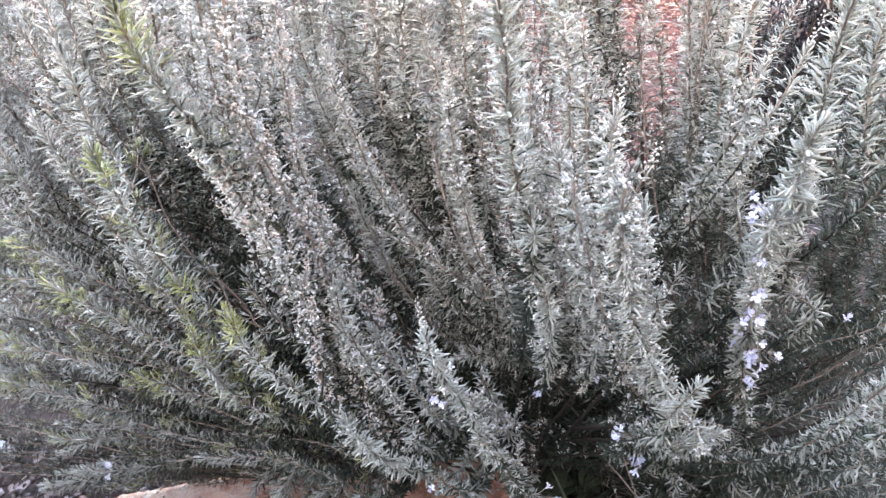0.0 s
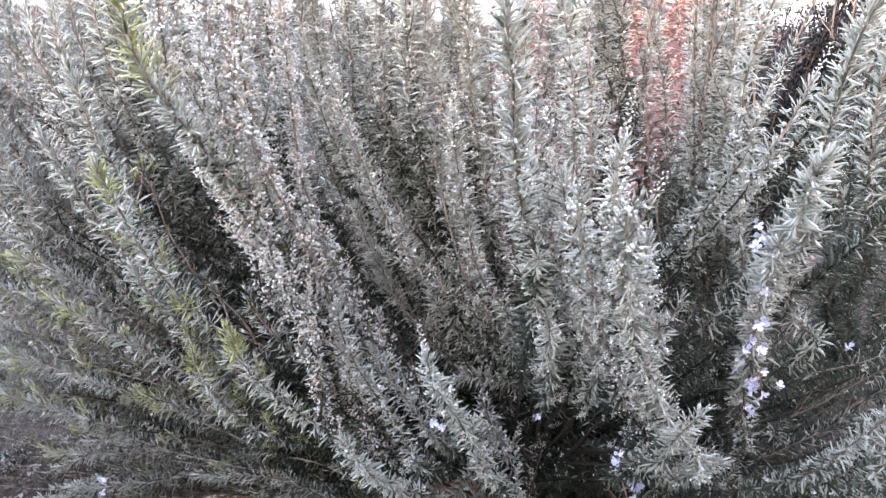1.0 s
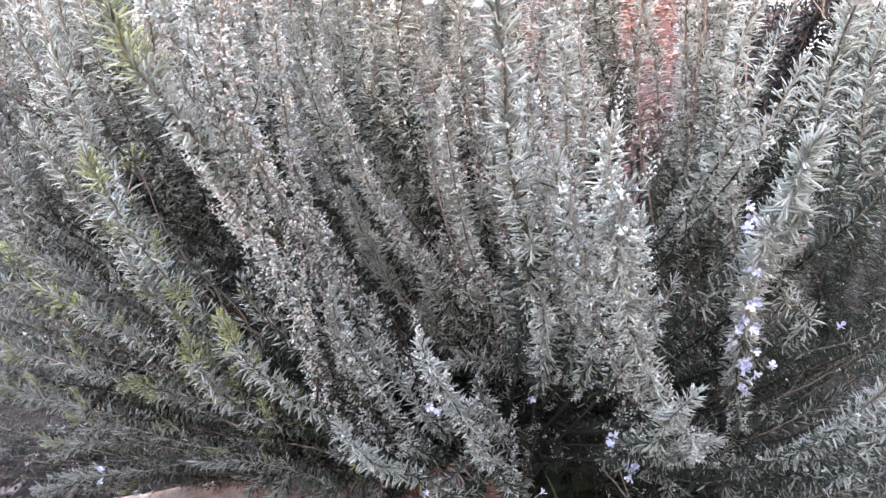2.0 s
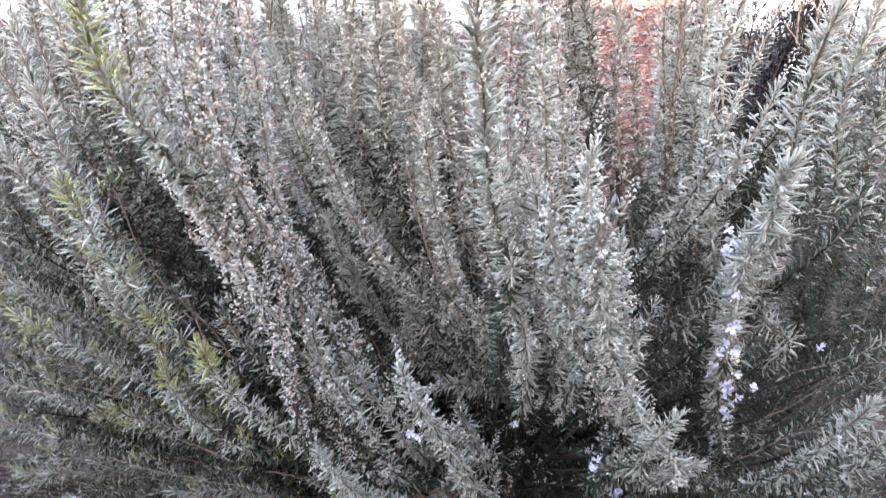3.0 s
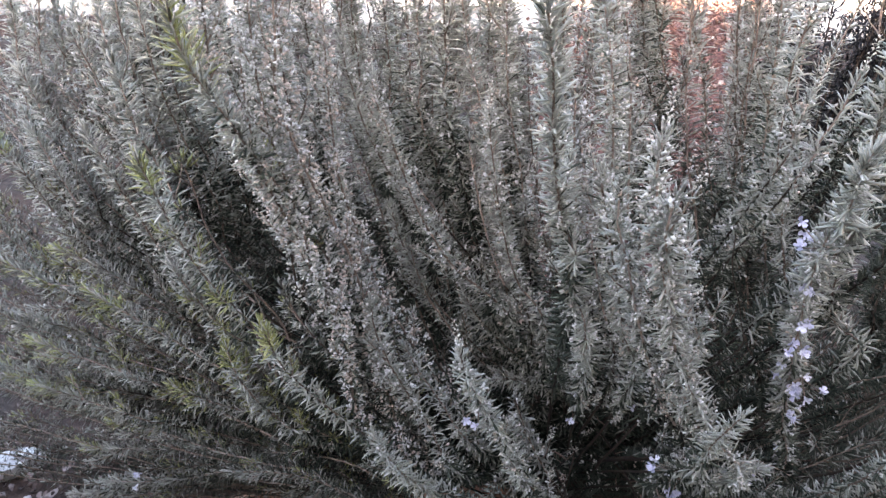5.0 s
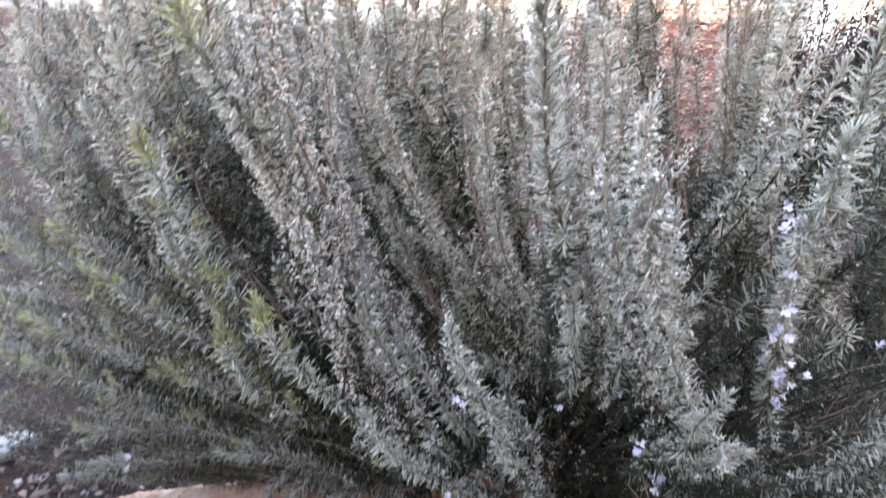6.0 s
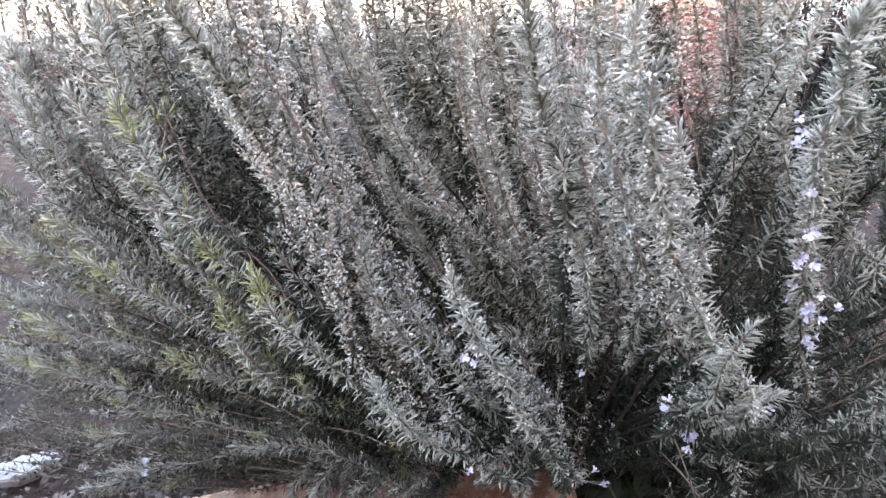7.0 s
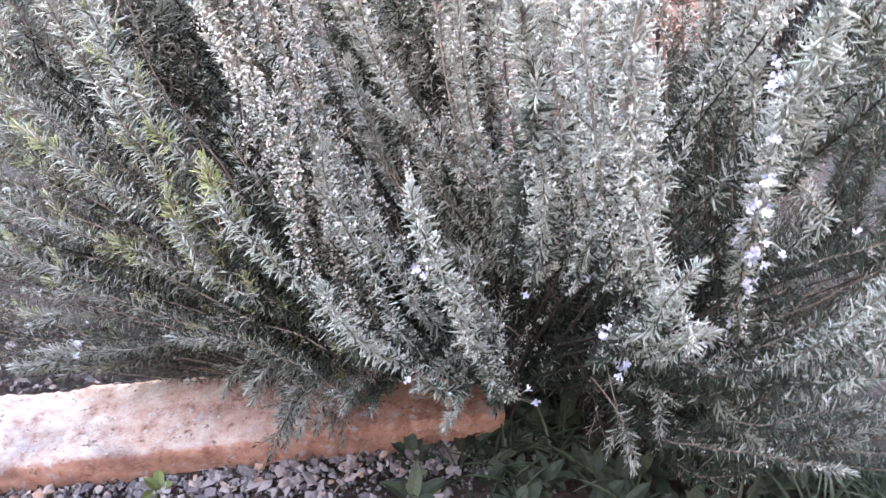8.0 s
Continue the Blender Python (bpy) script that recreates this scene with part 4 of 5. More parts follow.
column([(-0.203, 0.82, 0.461), (-0.298, 0.81, 0.522), (-0.385, 0.8, 0.585), (-0.465, 0.8, 0.624), (-0.544, 0.8, 0.655), (-0.612, 0.8, 0.686)], leaf=0.02, bud=0.05, spike=0, old_shade=0.1, side=18, fellows=2, young=0.49)
column([(-0.213, 0.78, 0.543), (-0.262, 0.77, 0.589), (-0.292, 0.75, 0.663), (-0.296, 0.74, 0.713), (-0.298, 0.74, 0.743)], leaf=0.02, bud=0.03, spike=0, old_shade=0.1, side=18, fellows=2, young=0.77)
column([(-0.257, 0.8, 0.557), (-0.317, 0.79, 0.579), (-0.373, 0.78, 0.611), (-0.402, 0.77, 0.643)], leaf=0.02, bud=0.03, spike=0, old_shade=0.1, side=18, fellows=2, young=0.70)
column([(-0.275, 0.84, 0.621), (-0.365, 0.83, 0.694), (-0.446, 0.83, 0.753), (-0.502, 0.83, 0.8), (-0.553, 0.83, 0.826)], leaf=0.02, bud=0.05, spike=0, old_shade=0.1, side=18, fellows=2, young=0.28)
column([(-0.134, 0.8, 0.392), (-0.217, 0.79, 0.444), (-0.301, 0.79, 0.469), (-0.382, 0.79, 0.494), (-0.465, 0.8, 0.519), (-0.529, 0.8, 0.531)], leaf=0.019, bud=0.03, spike=0, side=18, fellows=2, old_shade=0.30, young=0.42)
column([(-0.052, 0.78, 0.362), (-0.129, 0.77, 0.416), (-0.204, 0.77, 0.456), (-0.279, 0.77, 0.468), (-0.352, 0.78, 0.455)], leaf=0.019, bud=0.02, spike=0, side=18, fellows=1, old_shade=0.45)
column([(-0.023, 0.92, 0.414), (-0.073, 0.86, 0.424), (-0.122, 0.82, 0.38), (-0.15, 0.79, 0.329), (-0.162, 0.77, 0.267)], leaf=0.019, bud=0, spike=0, side=20, fellows=5, old_shade=0.5)
column([(-0.097, 0.9, 0.448), (-0.165, 0.86, 0.425), (-0.22, 0.84, 0.361), (-0.257, 0.82, 0.309)], leaf=0.019, bud=0, spike=0, side=20, fellows=4, old_shade=0.5)
column([(-0.159, 0.92, 0.397), (-0.286, 0.88, 0.379), (-0.397, 0.86, 0.358), (-0.519, 0.86, 0.322), (-0.626, 0.87, 0.306)], leaf=0.019, bud=0, spike=0, side=20, fellows=2, old_shade=0.3, young=0.25)
column([(-0.209, 0.9, 0.459), (-0.309, 0.86, 0.456), (-0.41, 0.85, 0.429), (-0.524, 0.85, 0.415), (-0.635, 0.86, 0.398)], leaf=0.019, bud=0, spike=0, side=20, fellows=2, old_shade=0.3, young=0.15)
column([(0.127, 0.86, 0.461), (0.075, 0.78, 0.471), (0.045, 0.74, 0.46), (0.026, 0.73, 0.444)], leaf=0.019, bud=0.2, spike=0.2, side=16, fellows=1, old_shade=0.3)
column([(0.227, 0.9, 0.412), (0.2, 0.82, 0.383), (0.173, 0.77, 0.369), (0.157, 0.75, 0.35)], leaf=0.019, bud=0.15, spike=0.1, side=16, fellows=1, old_shade=0.4)
column([(0.268, 0.86, 0.479), (0.274, 0.8, 0.465), (0.258, 0.76, 0.443), (0.236, 0.75, 0.439)], leaf=0.02, bud=0.2, spike=0.1, side=14, old_shade=0.85)
column([(0.299, 0.86, 0.458), (0.333, 0.78, 0.419), (0.343, 0.74, 0.388), (0.358, 0.72, 0.348)], leaf=0.02, bud=0.1, spike=0.1, side=15, fellows=1, old_shade=0.85)
column([(0.359, 0.8, 0.476), (0.39, 0.74, 0.54), (0.426, 0.7, 0.574), (0.467, 0.68, 0.568)], leaf=0.021, bud=0.1, spike=0.1, side=14, fellows=1, old_shade=0.65)
column([(0.407, 0.78, 0.441), (0.457, 0.72, 0.513), (0.5, 0.68, 0.583), (0.537, 0.66, 0.639), (0.566, 0.64, 0.7)], leaf=0.022, bud=0.1, spike=0.05, side=14, fellows=1, old_shade=0.65)
column([(0.456, 0.8, 0.332), (0.489, 0.74, 0.422), (0.53, 0.71, 0.451), (0.561, 0.69, 0.503), (0.61, 0.67, 0.555)], leaf=0.021, bud=0.1, spike=0.05, side=14, fellows=1, old_shade=0.75)
column([(0.385, 0.76, 0.37), (0.451, 0.72, 0.389), (0.509, 0.69, 0.422), (0.572, 0.66, 0.445), (0.631, 0.64, 0.455)], leaf=0.017, bud=0.25, spike=0, side=12, old_shade=0.65)
column([(0.471, 0.84, 0.475), (0.545, 0.78, 0.543), (0.6, 0.76, 0.591), (0.664, 0.75, 0.649)], leaf=0.02, bud=0.1, spike=0.05, side=15, fellows=1, old_shade=0.80)
column([(0.499, 0.84, 0.198), (0.567, 0.78, 0.257), (0.618, 0.76, 0.363), (0.691, 0.74, 0.424)], leaf=0.02, bud=0.1, spike=0.05, side=15, fellows=1, old_shade=0.85)
column([(-0.386, 1.0, 0.939), (-0.416, 1.0, 1.044), (-0.424, 1.0, 1.124), (-0.42, 1.0, 1.2), (-0.411, 1.0, 1.27), (-0.402, 1.0, 1.343)], leaf=0.023, bud=0.2, spike=0.1, side=20, fellows=1, old_shade=-0.20)
column([(-0.451, 1.04, 0.939), (-0.488, 1.04, 1.046), (-0.51, 1.04, 1.129), (-0.52, 1.04, 1.183), (-0.526, 1.04, 1.221)], leaf=0.023, bud=0.3, spike=0.1, old_shade=-0.35, side=20, fellows=1)
column([(-0.514, 1.1, 0.961), (-0.532, 1.1, 1.079), (-0.537, 1.1, 1.147), (-0.537, 1.1, 1.203)], leaf=0.023, bud=0.3, spike=0.1, fellows=1, old_shade=-0.35, side=20)
column([(-0.252, 0.92, 0.993), (-0.266, 0.9, 1.103), (-0.274, 0.89, 1.19), (-0.278, 0.88, 1.25), (-0.281, 0.88, 1.31), (-0.284, 0.88, 1.372)], leaf=0.023, bud=0.4, spike=0.15, old_shade=-0.35, side=20, fellows=1)
column([(-0.232, 0.95, 0.963), (-0.25, 0.94, 1.05), (-0.256, 0.93, 1.13), (-0.262, 0.93, 1.188), (-0.27, 0.92, 1.256)], leaf=0.023, bud=0.4, spike=0.15, fellows=1, old_shade=-0.35, side=20)
column([(-0.301, 0.95, 1.03), (-0.32, 0.94, 1.127), (-0.326, 0.93, 1.201), (-0.325, 0.93, 1.267), (-0.325, 0.93, 1.305), (-0.324, 0.93, 1.371)], leaf=0.023, bud=0.3, spike=0.15, fellows=1, old_shade=-0.35, side=20)
column([(-0.177, 1.0, 0.864), (-0.2, 0.98, 0.993), (-0.21, 0.97, 1.104), (-0.219, 0.97, 1.193), (-0.226, 0.97, 1.283), (-0.232, 0.97, 1.352)], leaf=0.023, bud=0.3, spike=0.1, fellows=1, old_shade=-0.35, side=20)
column([(-0.129, 1.03, 0.868), (-0.15, 1.02, 0.986), (-0.164, 1.02, 1.08), (-0.171, 1.02, 1.176), (-0.187, 1.02, 1.27), (-0.199, 1.02, 1.344)], leaf=0.023, bud=0.3, spike=0.1, fellows=1, old_shade=-0.35, side=20)
column([(-0.104, 1.05, 0.898), (-0.115, 1.05, 1.01), (-0.122, 1.05, 1.105), (-0.129, 1.05, 1.185), (-0.135, 1.05, 1.274), (-0.139, 1.05, 1.35)], leaf=0.023, bud=0.4, spike=0.1, fellows=1, old_shade=-0.35, side=20)
column([(-0.051, 0.95, 0.946), (-0.059, 0.94, 1.052), (-0.066, 0.94, 1.136), (-0.072, 0.94, 1.208), (-0.077, 0.94, 1.294), (-0.081, 0.94, 1.361)], leaf=0.023, bud=0.4, spike=0.15, old_shade=-0.35, side=20, fellows=1)
column([(-0.016, 0.9, 0.987), (-0.022, 0.9, 1.074), (-0.026, 0.9, 1.148), (-0.031, 0.9, 1.216), (-0.04, 0.9, 1.299), (-0.047, 0.9, 1.363)], leaf=0.023, bud=0.5, spike=0.15, fellows=1, old_shade=-0.35, side=20)
column([(0.037, 1.05, 0.937), (0.033, 1.05, 1.038), (0.026, 1.05, 1.131), (0.02, 1.05, 1.194), (0.014, 1.05, 1.276), (0.008, 1.05, 1.351)], leaf=0.023, bud=0.4, spike=0.1, fellows=1, old_shade=-0.35, side=20)
column([(0.079, 1.02, 0.969), (0.065, 1.02, 1.057), (0.055, 1.02, 1.139), (0.047, 1.02, 1.2), (0.039, 1.02, 1.244)], leaf=0.023, bud=0.4, spike=0.1, fellows=1, old_shade=-0.35, side=20)
column([(0.266, 1.0, 0.924), (0.239, 1.0, 1.031), (0.222, 1.0, 1.13), (0.21, 1.0, 1.206), (0.2, 1.0, 1.29), (0.191, 1.0, 1.362)], leaf=0.023, bud=0.2, spike=0.1, fellows=1, side=20, old_shade=-0.15)
column([(0.44, 1.12, 0.908), (0.409, 1.12, 1.025), (0.389, 1.12, 1.116), (0.375, 1.12, 1.2), (0.366, 1.12, 1.278), (0.358, 1.12, 1.359)], leaf=0.023, bud=0.2, spike=0.1, side=20, old_shade=-0.20)
column([(0.381, 0.92, 0.954), (0.374, 0.9, 1.069), (0.367, 0.9, 1.158), (0.355, 0.9, 1.227), (0.345, 0.9, 1.297), (0.335, 0.9, 1.362)], leaf=0.023, bud=0.2, spike=0.1, old_shade=-0.35, side=20)
column([(0.565, 1.0, 1.033), (0.553, 1.0, 1.116), (0.544, 1.0, 1.186), (0.54, 1.0, 1.238), (0.531, 1.0, 1.287), (0.519, 1.0, 1.36)], leaf=0.023, bud=0.5, spike=0.1, old_shade=-0.35, side=20, fellows=1)
column([(0.613, 1.05, 0.996), (0.613, 1.05, 1.102), (0.611, 1.05, 1.176), (0.605, 1.05, 1.23), (0.597, 1.05, 1.289), (0.587, 1.05, 1.365)], leaf=0.023, bud=0.5, spike=0.1, old_shade=-0.35, side=20, fellows=1)
column([(0.601, 0.95, 0.984), (0.595, 0.93, 1.091), (0.591, 0.93, 1.173), (0.584, 0.93, 1.236), (0.577, 0.93, 1.296), (0.57, 0.93, 1.363)], leaf=0.023, bud=0.2, spike=0.1, side=20, fellows=1, old_shade=-0.20)
column([(0.61, 0.9, 0.973), (0.601, 0.88, 1.078), (0.601, 0.88, 1.151), (0.595, 0.88, 1.22)], leaf=0.023, bud=0.2, spike=0.1, fellows=1, side=20, old_shade=-0.20)
column([(-0.426, 0.86, 0.646), (-0.521, 0.85, 0.706), (-0.601, 0.85, 0.755), (-0.673, 0.86, 0.786)], leaf=0.02, bud=0.1, spike=0.05, old_shade=0.1, side=16, fellows=2, young=0.42)
column([(-0.41, 0.84, 0.526), (-0.525, 0.84, 0.549), (-0.637, 0.84, 0.572), (-0.735, 0.85, 0.595)], leaf=0.02, bud=0.05, spike=0.05, old_shade=0.1, side=16, fellows=2, young=0.42)
column([(-0.415, 0.9, 0.552), (-0.517, 0.89, 0.596), (-0.607, 0.89, 0.64), (-0.71, 0.9, 0.653)], leaf=0.02, bud=0.05, spike=0.05, old_shade=0.1, side=16, fellows=2, young=0.42)
column([(-0.478, 0.92, 0.806), (-0.535, 0.92, 0.888), (-0.569, 0.92, 0.971), (-0.594, 0.93, 1.044)], leaf=0.02, bud=0.1, spike=0.05, old_shade=0.1, side=16, fellows=2)
column([(-0.423, 0.98, 0.903), (-0.454, 0.98, 1.005), (-0.471, 0.98, 1.082), (-0.472, 0.98, 1.16)], leaf=0.021, bud=0.3, spike=0.05, old_shade=0.1, side=16, fellows=1)
column([(-0.556, 1.0, 0.944), (-0.568, 1.0, 1.035), (-0.565, 1.0, 1.118)], leaf=0.02, bud=0.3, spike=0.05, old_shade=0.1, side=16, fellows=1)
column([(-0.293, 0.8, 0.7), (-0.333, 0.79, 0.757), (-0.355, 0.78, 0.811), (-0.369, 0.78, 0.846)], leaf=0.021, bud=0.02, spike=0, old_shade=0.1, side=18, fellows=1, young=0.28)
column([(-0.283, 0.9, 0.474), (-0.396, 0.87, 0.508), (-0.504, 0.86, 0.525), (-0.616, 0.86, 0.534), (-0.708, 0.87, 0.538)], leaf=0.019, bud=0, spike=0, side=18, fellows=2, old_shade=0.3, young=0.15)
column([(-0.343, 0.92, 0.321), (-0.481, 0.9, 0.295), (-0.624, 0.9, 0.248), (-0.741, 0.92, 0.198)], leaf=0.019, bud=0, spike=0, side=18, fellows=2, old_shade=0.35, young=0.15)
column([(-0.441, 1.08, 0.882), (-0.464, 1.08, 0.997), (-0.485, 1.08, 1.102), (-0.492, 1.08, 1.183), (-0.49, 1.08, 1.245), (-0.483, 1.08, 1.31)], leaf=0.023, bud=0.3, spike=0.1, old_shade=-0.35, side=18, fellows=1)
column([(-0.37, 1.05, 0.935), (-0.394, 1.05, 1.044), (-0.406, 1.05, 1.135), (-0.405, 1.05, 1.205)], leaf=0.023, bud=0.3, spike=0.1, old_shade=-0.35, side=18)
column([(-0.109, 1.0, 0.865), (-0.138, 0.99, 0.981), (-0.151, 0.99, 1.082), (-0.156, 0.99, 1.16), (-0.157, 0.99, 1.24), (-0.155, 0.99, 1.32)], leaf=0.023, bud=0.3, spike=0.1, old_shade=-0.35, side=18, fellows=1)
column([(-0.074, 1.1, 0.832), (-0.101, 1.1, 0.963), (-0.113, 1.1, 1.073), (-0.117, 1.1, 1.167), (-0.117, 1.1, 1.253), (-0.119, 1.1, 1.327)], leaf=0.023, bud=0.4, spike=0.1, old_shade=-0.35, side=18, fellows=1)
column([(-0.005, 1.0, 0.922), (-0.016, 1.0, 1.029), (-0.018, 1.0, 1.12), (-0.019, 1.0, 1.181), (-0.021, 1.0, 1.246), (-0.022, 1.0, 1.321)], leaf=0.023, bud=0.4, spike=0.1, old_shade=-0.35, side=18, fellows=1)
column([(0.062, 0.98, 0.932), (0.052, 0.97, 1.041), (0.043, 0.97, 1.121), (0.036, 0.97, 1.196), (0.033, 0.97, 1.265), (0.03, 0.97, 1.33)], leaf=0.023, bud=0.4, spike=0.1, old_shade=-0.35, side=18)
column([(0.147, 1.0, 0.923), (0.133, 1.0, 1.03), (0.125, 1.0, 1.129), (0.125, 1.0, 1.205), (0.123, 1.0, 1.276), (0.121, 1.0, 1.336)], leaf=0.023, bud=0.3, spike=0.1, old_shade=-0.35, side=18, fellows=1)
column([(0.219, 0.93, 0.939), (0.197, 0.92, 1.045), (0.179, 0.92, 1.129), (0.17, 0.92, 1.207), (0.163, 0.92, 1.273), (0.157, 0.92, 1.335)], leaf=0.022, bud=0.3, spike=0.1, old_shade=-0.35, side=16, fellows=1)
column([(0.302, 1.04, 0.904), (0.272, 1.04, 1.016), (0.254, 1.04, 1.119), (0.242, 1.04, 1.198), (0.232, 1.04, 1.272), (0.225, 1.04, 1.334)], leaf=0.022, bud=0.2, spike=0.1, side=16, old_shade=-0.15)
column([(0.444, 1.0, 0.924), (0.446, 1.0, 1.032), (0.439, 1.0, 1.115), (0.428, 1.0, 1.193), (0.415, 1.0, 1.265), (0.402, 1.0, 1.332)], leaf=0.022, bud=0.2, spike=0.1, side=14, old_shade=-0.20)
column([(-0.075, 0.88, 0.392), (-0.145, 0.84, 0.357), (-0.178, 0.81, 0.317), (-0.19, 0.79, 0.261)], leaf=0.018, bud=0, spike=0, side=18, fellows=1, old_shade=0.55)
column([(-0.054, 0.86, 0.401), (-0.096, 0.83, 0.36), (-0.124, 0.8, 0.322), (-0.136, 0.78, 0.266)], leaf=0.018, bud=0, spike=0, side=18, fellows=1, old_shade=0.55)
column([(-0.151, 0.88, 0.396), (-0.207, 0.86, 0.342), (-0.244, 0.84, 0.289), (-0.258, 0.83, 0.263)], leaf=0.018, bud=0, spike=0, side=18, fellows=1, old_shade=0.5)
column([(-0.195, 0.9, 0.372), (-0.261, 0.88, 0.329), (-0.303, 0.87, 0.278), (-0.318, 0.86, 0.243)], leaf=0.018, bud=0, spike=0, side=16, old_shade=0.5)
column([(0.004, 0.84, 0.415), (-0.046, 0.8, 0.398), (-0.079, 0.78, 0.363), (-0.091, 0.77, 0.333)], leaf=0.018, bud=0.05, spike=0, side=16, old_shade=0.5)
column([(-0.445, 0.8, 0.532), (-0.515, 0.8, 0.555), (-0.574, 0.8, 0.577), (-0.64, 0.81, 0.59)], leaf=0.02, bud=0.05, spike=0.05, old_shade=0.1, side=16, fellows=1, young=0.42)
column([(0.18, 0.86, 0.509), (0.21, 0.8, 0.507), (0.23, 0.76, 0.489), (0.243, 0.74, 0.458)], leaf=0.019, bud=0.2, spike=0.1, side=9, old_shade=0.45)
column([(0.279, 0.84, 0.532), (0.308, 0.78, 0.509), (0.324, 0.74, 0.493), (0.336, 0.72, 0.444)], leaf=0.019, bud=0.2, spike=0.1, side=9, old_shade=0.45)
column([(0.298, 0.8, 0.429), (0.333, 0.74, 0.421), (0.354, 0.72, 0.383), (0.37, 0.71, 0.33)], leaf=0.018, bud=0.0, spike=0.0, side=10, old_shade=0.6)
column([(0.129, 0.84, 0.477), (0.151, 0.79, 0.454), (0.164, 0.76, 0.425), (0.172, 0.75, 0.392)], leaf=0.019, bud=0.3, spike=0.1, side=9, old_shade=0.4)
column([(0.076, 0.84, 0.473), (0.096, 0.78, 0.436), (0.09, 0.75, 0.392), (0.074, 0.73, 0.362)], leaf=0.019, bud=0.2, spike=0.1, side=9, old_shade=0.4)
column([(0.368, 0.78, 0.454), (0.386, 0.74, 0.45), (0.396, 0.72, 0.399)], leaf=0.019, bud=0.2, spike=0.1, side=9, old_shade=0.5)
column([(0.399, 0.82, 0.465), (0.449, 0.76, 0.481), (0.488, 0.74, 0.433), (0.538, 0.72, 0.41)], leaf=0.02, bud=0.1, spike=0.0, side=9, old_shade=0.6)
column([(-0.489, 0.86, 0.782), (-0.547, 0.85, 0.867), (-0.585, 0.85, 0.942), (-0.611, 0.85, 0.996)], leaf=0.02, bud=0.2, spike=0.05, side=16, fellows=2, young=0.3, old_shade=0.1)
column([(-0.556, 0.88, 0.673), (-0.623, 0.87, 0.75), (-0.685, 0.87, 0.816)], leaf=0.02, bud=0.2, spike=0.05, side=16, fellows=2, young=0.3, old_shade=0.1)
column([(-0.528, 0.86, 0.58), (-0.613, 0.85, 0.642), (-0.684, 0.85, 0.694), (-0.743, 0.85, 0.724)], leaf=0.02, bud=0.2, spike=0.05, side=16, fellows=2, young=0.5, old_shade=0.1)
column([(-0.564, 0.95, 0.82), (-0.604, 0.95, 0.937), (-0.609, 0.95, 1.019), (-0.597, 0.95, 1.094), (-0.592, 0.95, 1.15)], leaf=0.02, bud=0.3, spike=0.05, side=16, fellows=2, old_shade=-0.1)
column([(-0.521, 0.84, 0.505), (-0.606, 0.83, 0.548), (-0.677, 0.83, 0.582), (-0.752, 0.84, 0.596)], leaf=0.02, bud=0.1, spike=0.05, side=16, fellows=2, young=0.5, old_shade=0.15)
column([(0.509, 0.82, 0.358), (0.571, 0.76, 0.448), (0.623, 0.73, 0.524), (0.678, 0.72, 0.587)], leaf=0.02, bud=0.1, spike=0, side=9, fellows=1, old_shade=0.55)
column([(0.547, 0.82, 0.292), (0.625, 0.77, 0.351), (0.683, 0.75, 0.411), (0.739, 0.74, 0.469)], leaf=0.02, bud=0.1, spike=0, side=9, fellows=1, old_shade=0.6)
column([(-0.341, 0.97, 0.692), (-0.367, 0.95, 0.828), (-0.378, 0.91, 0.938), (-0.388, 0.89, 1.026), (-0.391, 0.88, 1.101), (-0.393, 0.88, 1.166)], leaf=0.02, bud=0.1, spike=0.05, side=14, fellows=2, old_shade=0.0)
column([(-0.335, 1.0, 0.725), (-0.357, 0.99, 0.834), (-0.369, 0.96, 0.94), (-0.367, 0.93, 1.026)], leaf=0.02, bud=0.1, spike=0.05, side=14, fellows=1, old_shade=0.1)
column([(-0.621, 0.93, 0.693), (-0.681, 0.92, 0.771), (-0.727, 0.92, 0.838), (-0.753, 0.92, 0.901)], leaf=0.02, bud=0.2, spike=0.05, side=14, fellows=2, young=0.3, old_shade=0.1)

# the rest of the crown behind them, fanning out from the root
fan(12, (-1.25, -0.75), (0.92, 1.12), (0.55, 1.12), 0.3, leaf=0.02, side=12, bud=0.15, spike=0.0, old_shade=-0.05, young=0.2)
fan(10, (-1.25, -0.7), (0.86, 1.0), (0.28, 0.6), 0.3, leaf=0.02, side=12, bud=0.05, spike=0.0, old_shade=0.2, young=0.3)
fan(25, (-0.75, 0.32), (0.98, 1.1), (0.98, 1.12), 0.4, leaf=0.02, side=8, bud=0.5, spike=0.15, old_shade=-0.3)
fan(11, (0.4, 0.52), (0.95, 1.05), (0.75, 0.98), 0.4, leaf=0.02, side=8, bud=0.2, spike=0.1, old_shade=0.4)
fan(7, (0.16, 0.3), (1.1, 1.2), (1.08, 1.2), 0.4, leaf=0.022, side=8, bud=0.3, spike=0.1, old_shade=-0.2)
fan(7, (0.44, 0.6), (1.1, 1.25), (1.02, 1.16), 0.4, leaf=0.022, side=8, bud=0.2, spike=0.1, old_shade=0.3)
fan(16, (-0.95, 0.25), (1.1, 1.25), (0.98, 1.14), 0.4, leaf=0.022, side=8, bud=0.4, spike=0.1, dense=0.85, old_shade=-0.3)
fan(16, (-1.1, 0.15), (1.25, 1.45), (0.98, 1.1), 0.5, leaf=0.026, side=6, bud=0.3, spike=0.05, dense=0.75, old_shade=-0.3)
fan(12, (-1.05, -0.4), (1.0, 1.2), (0.75, 1.02), 0.4, leaf=0.021, side=8, bud=0.2, spike=0.0, old_shade=0.3, dense=0.9)
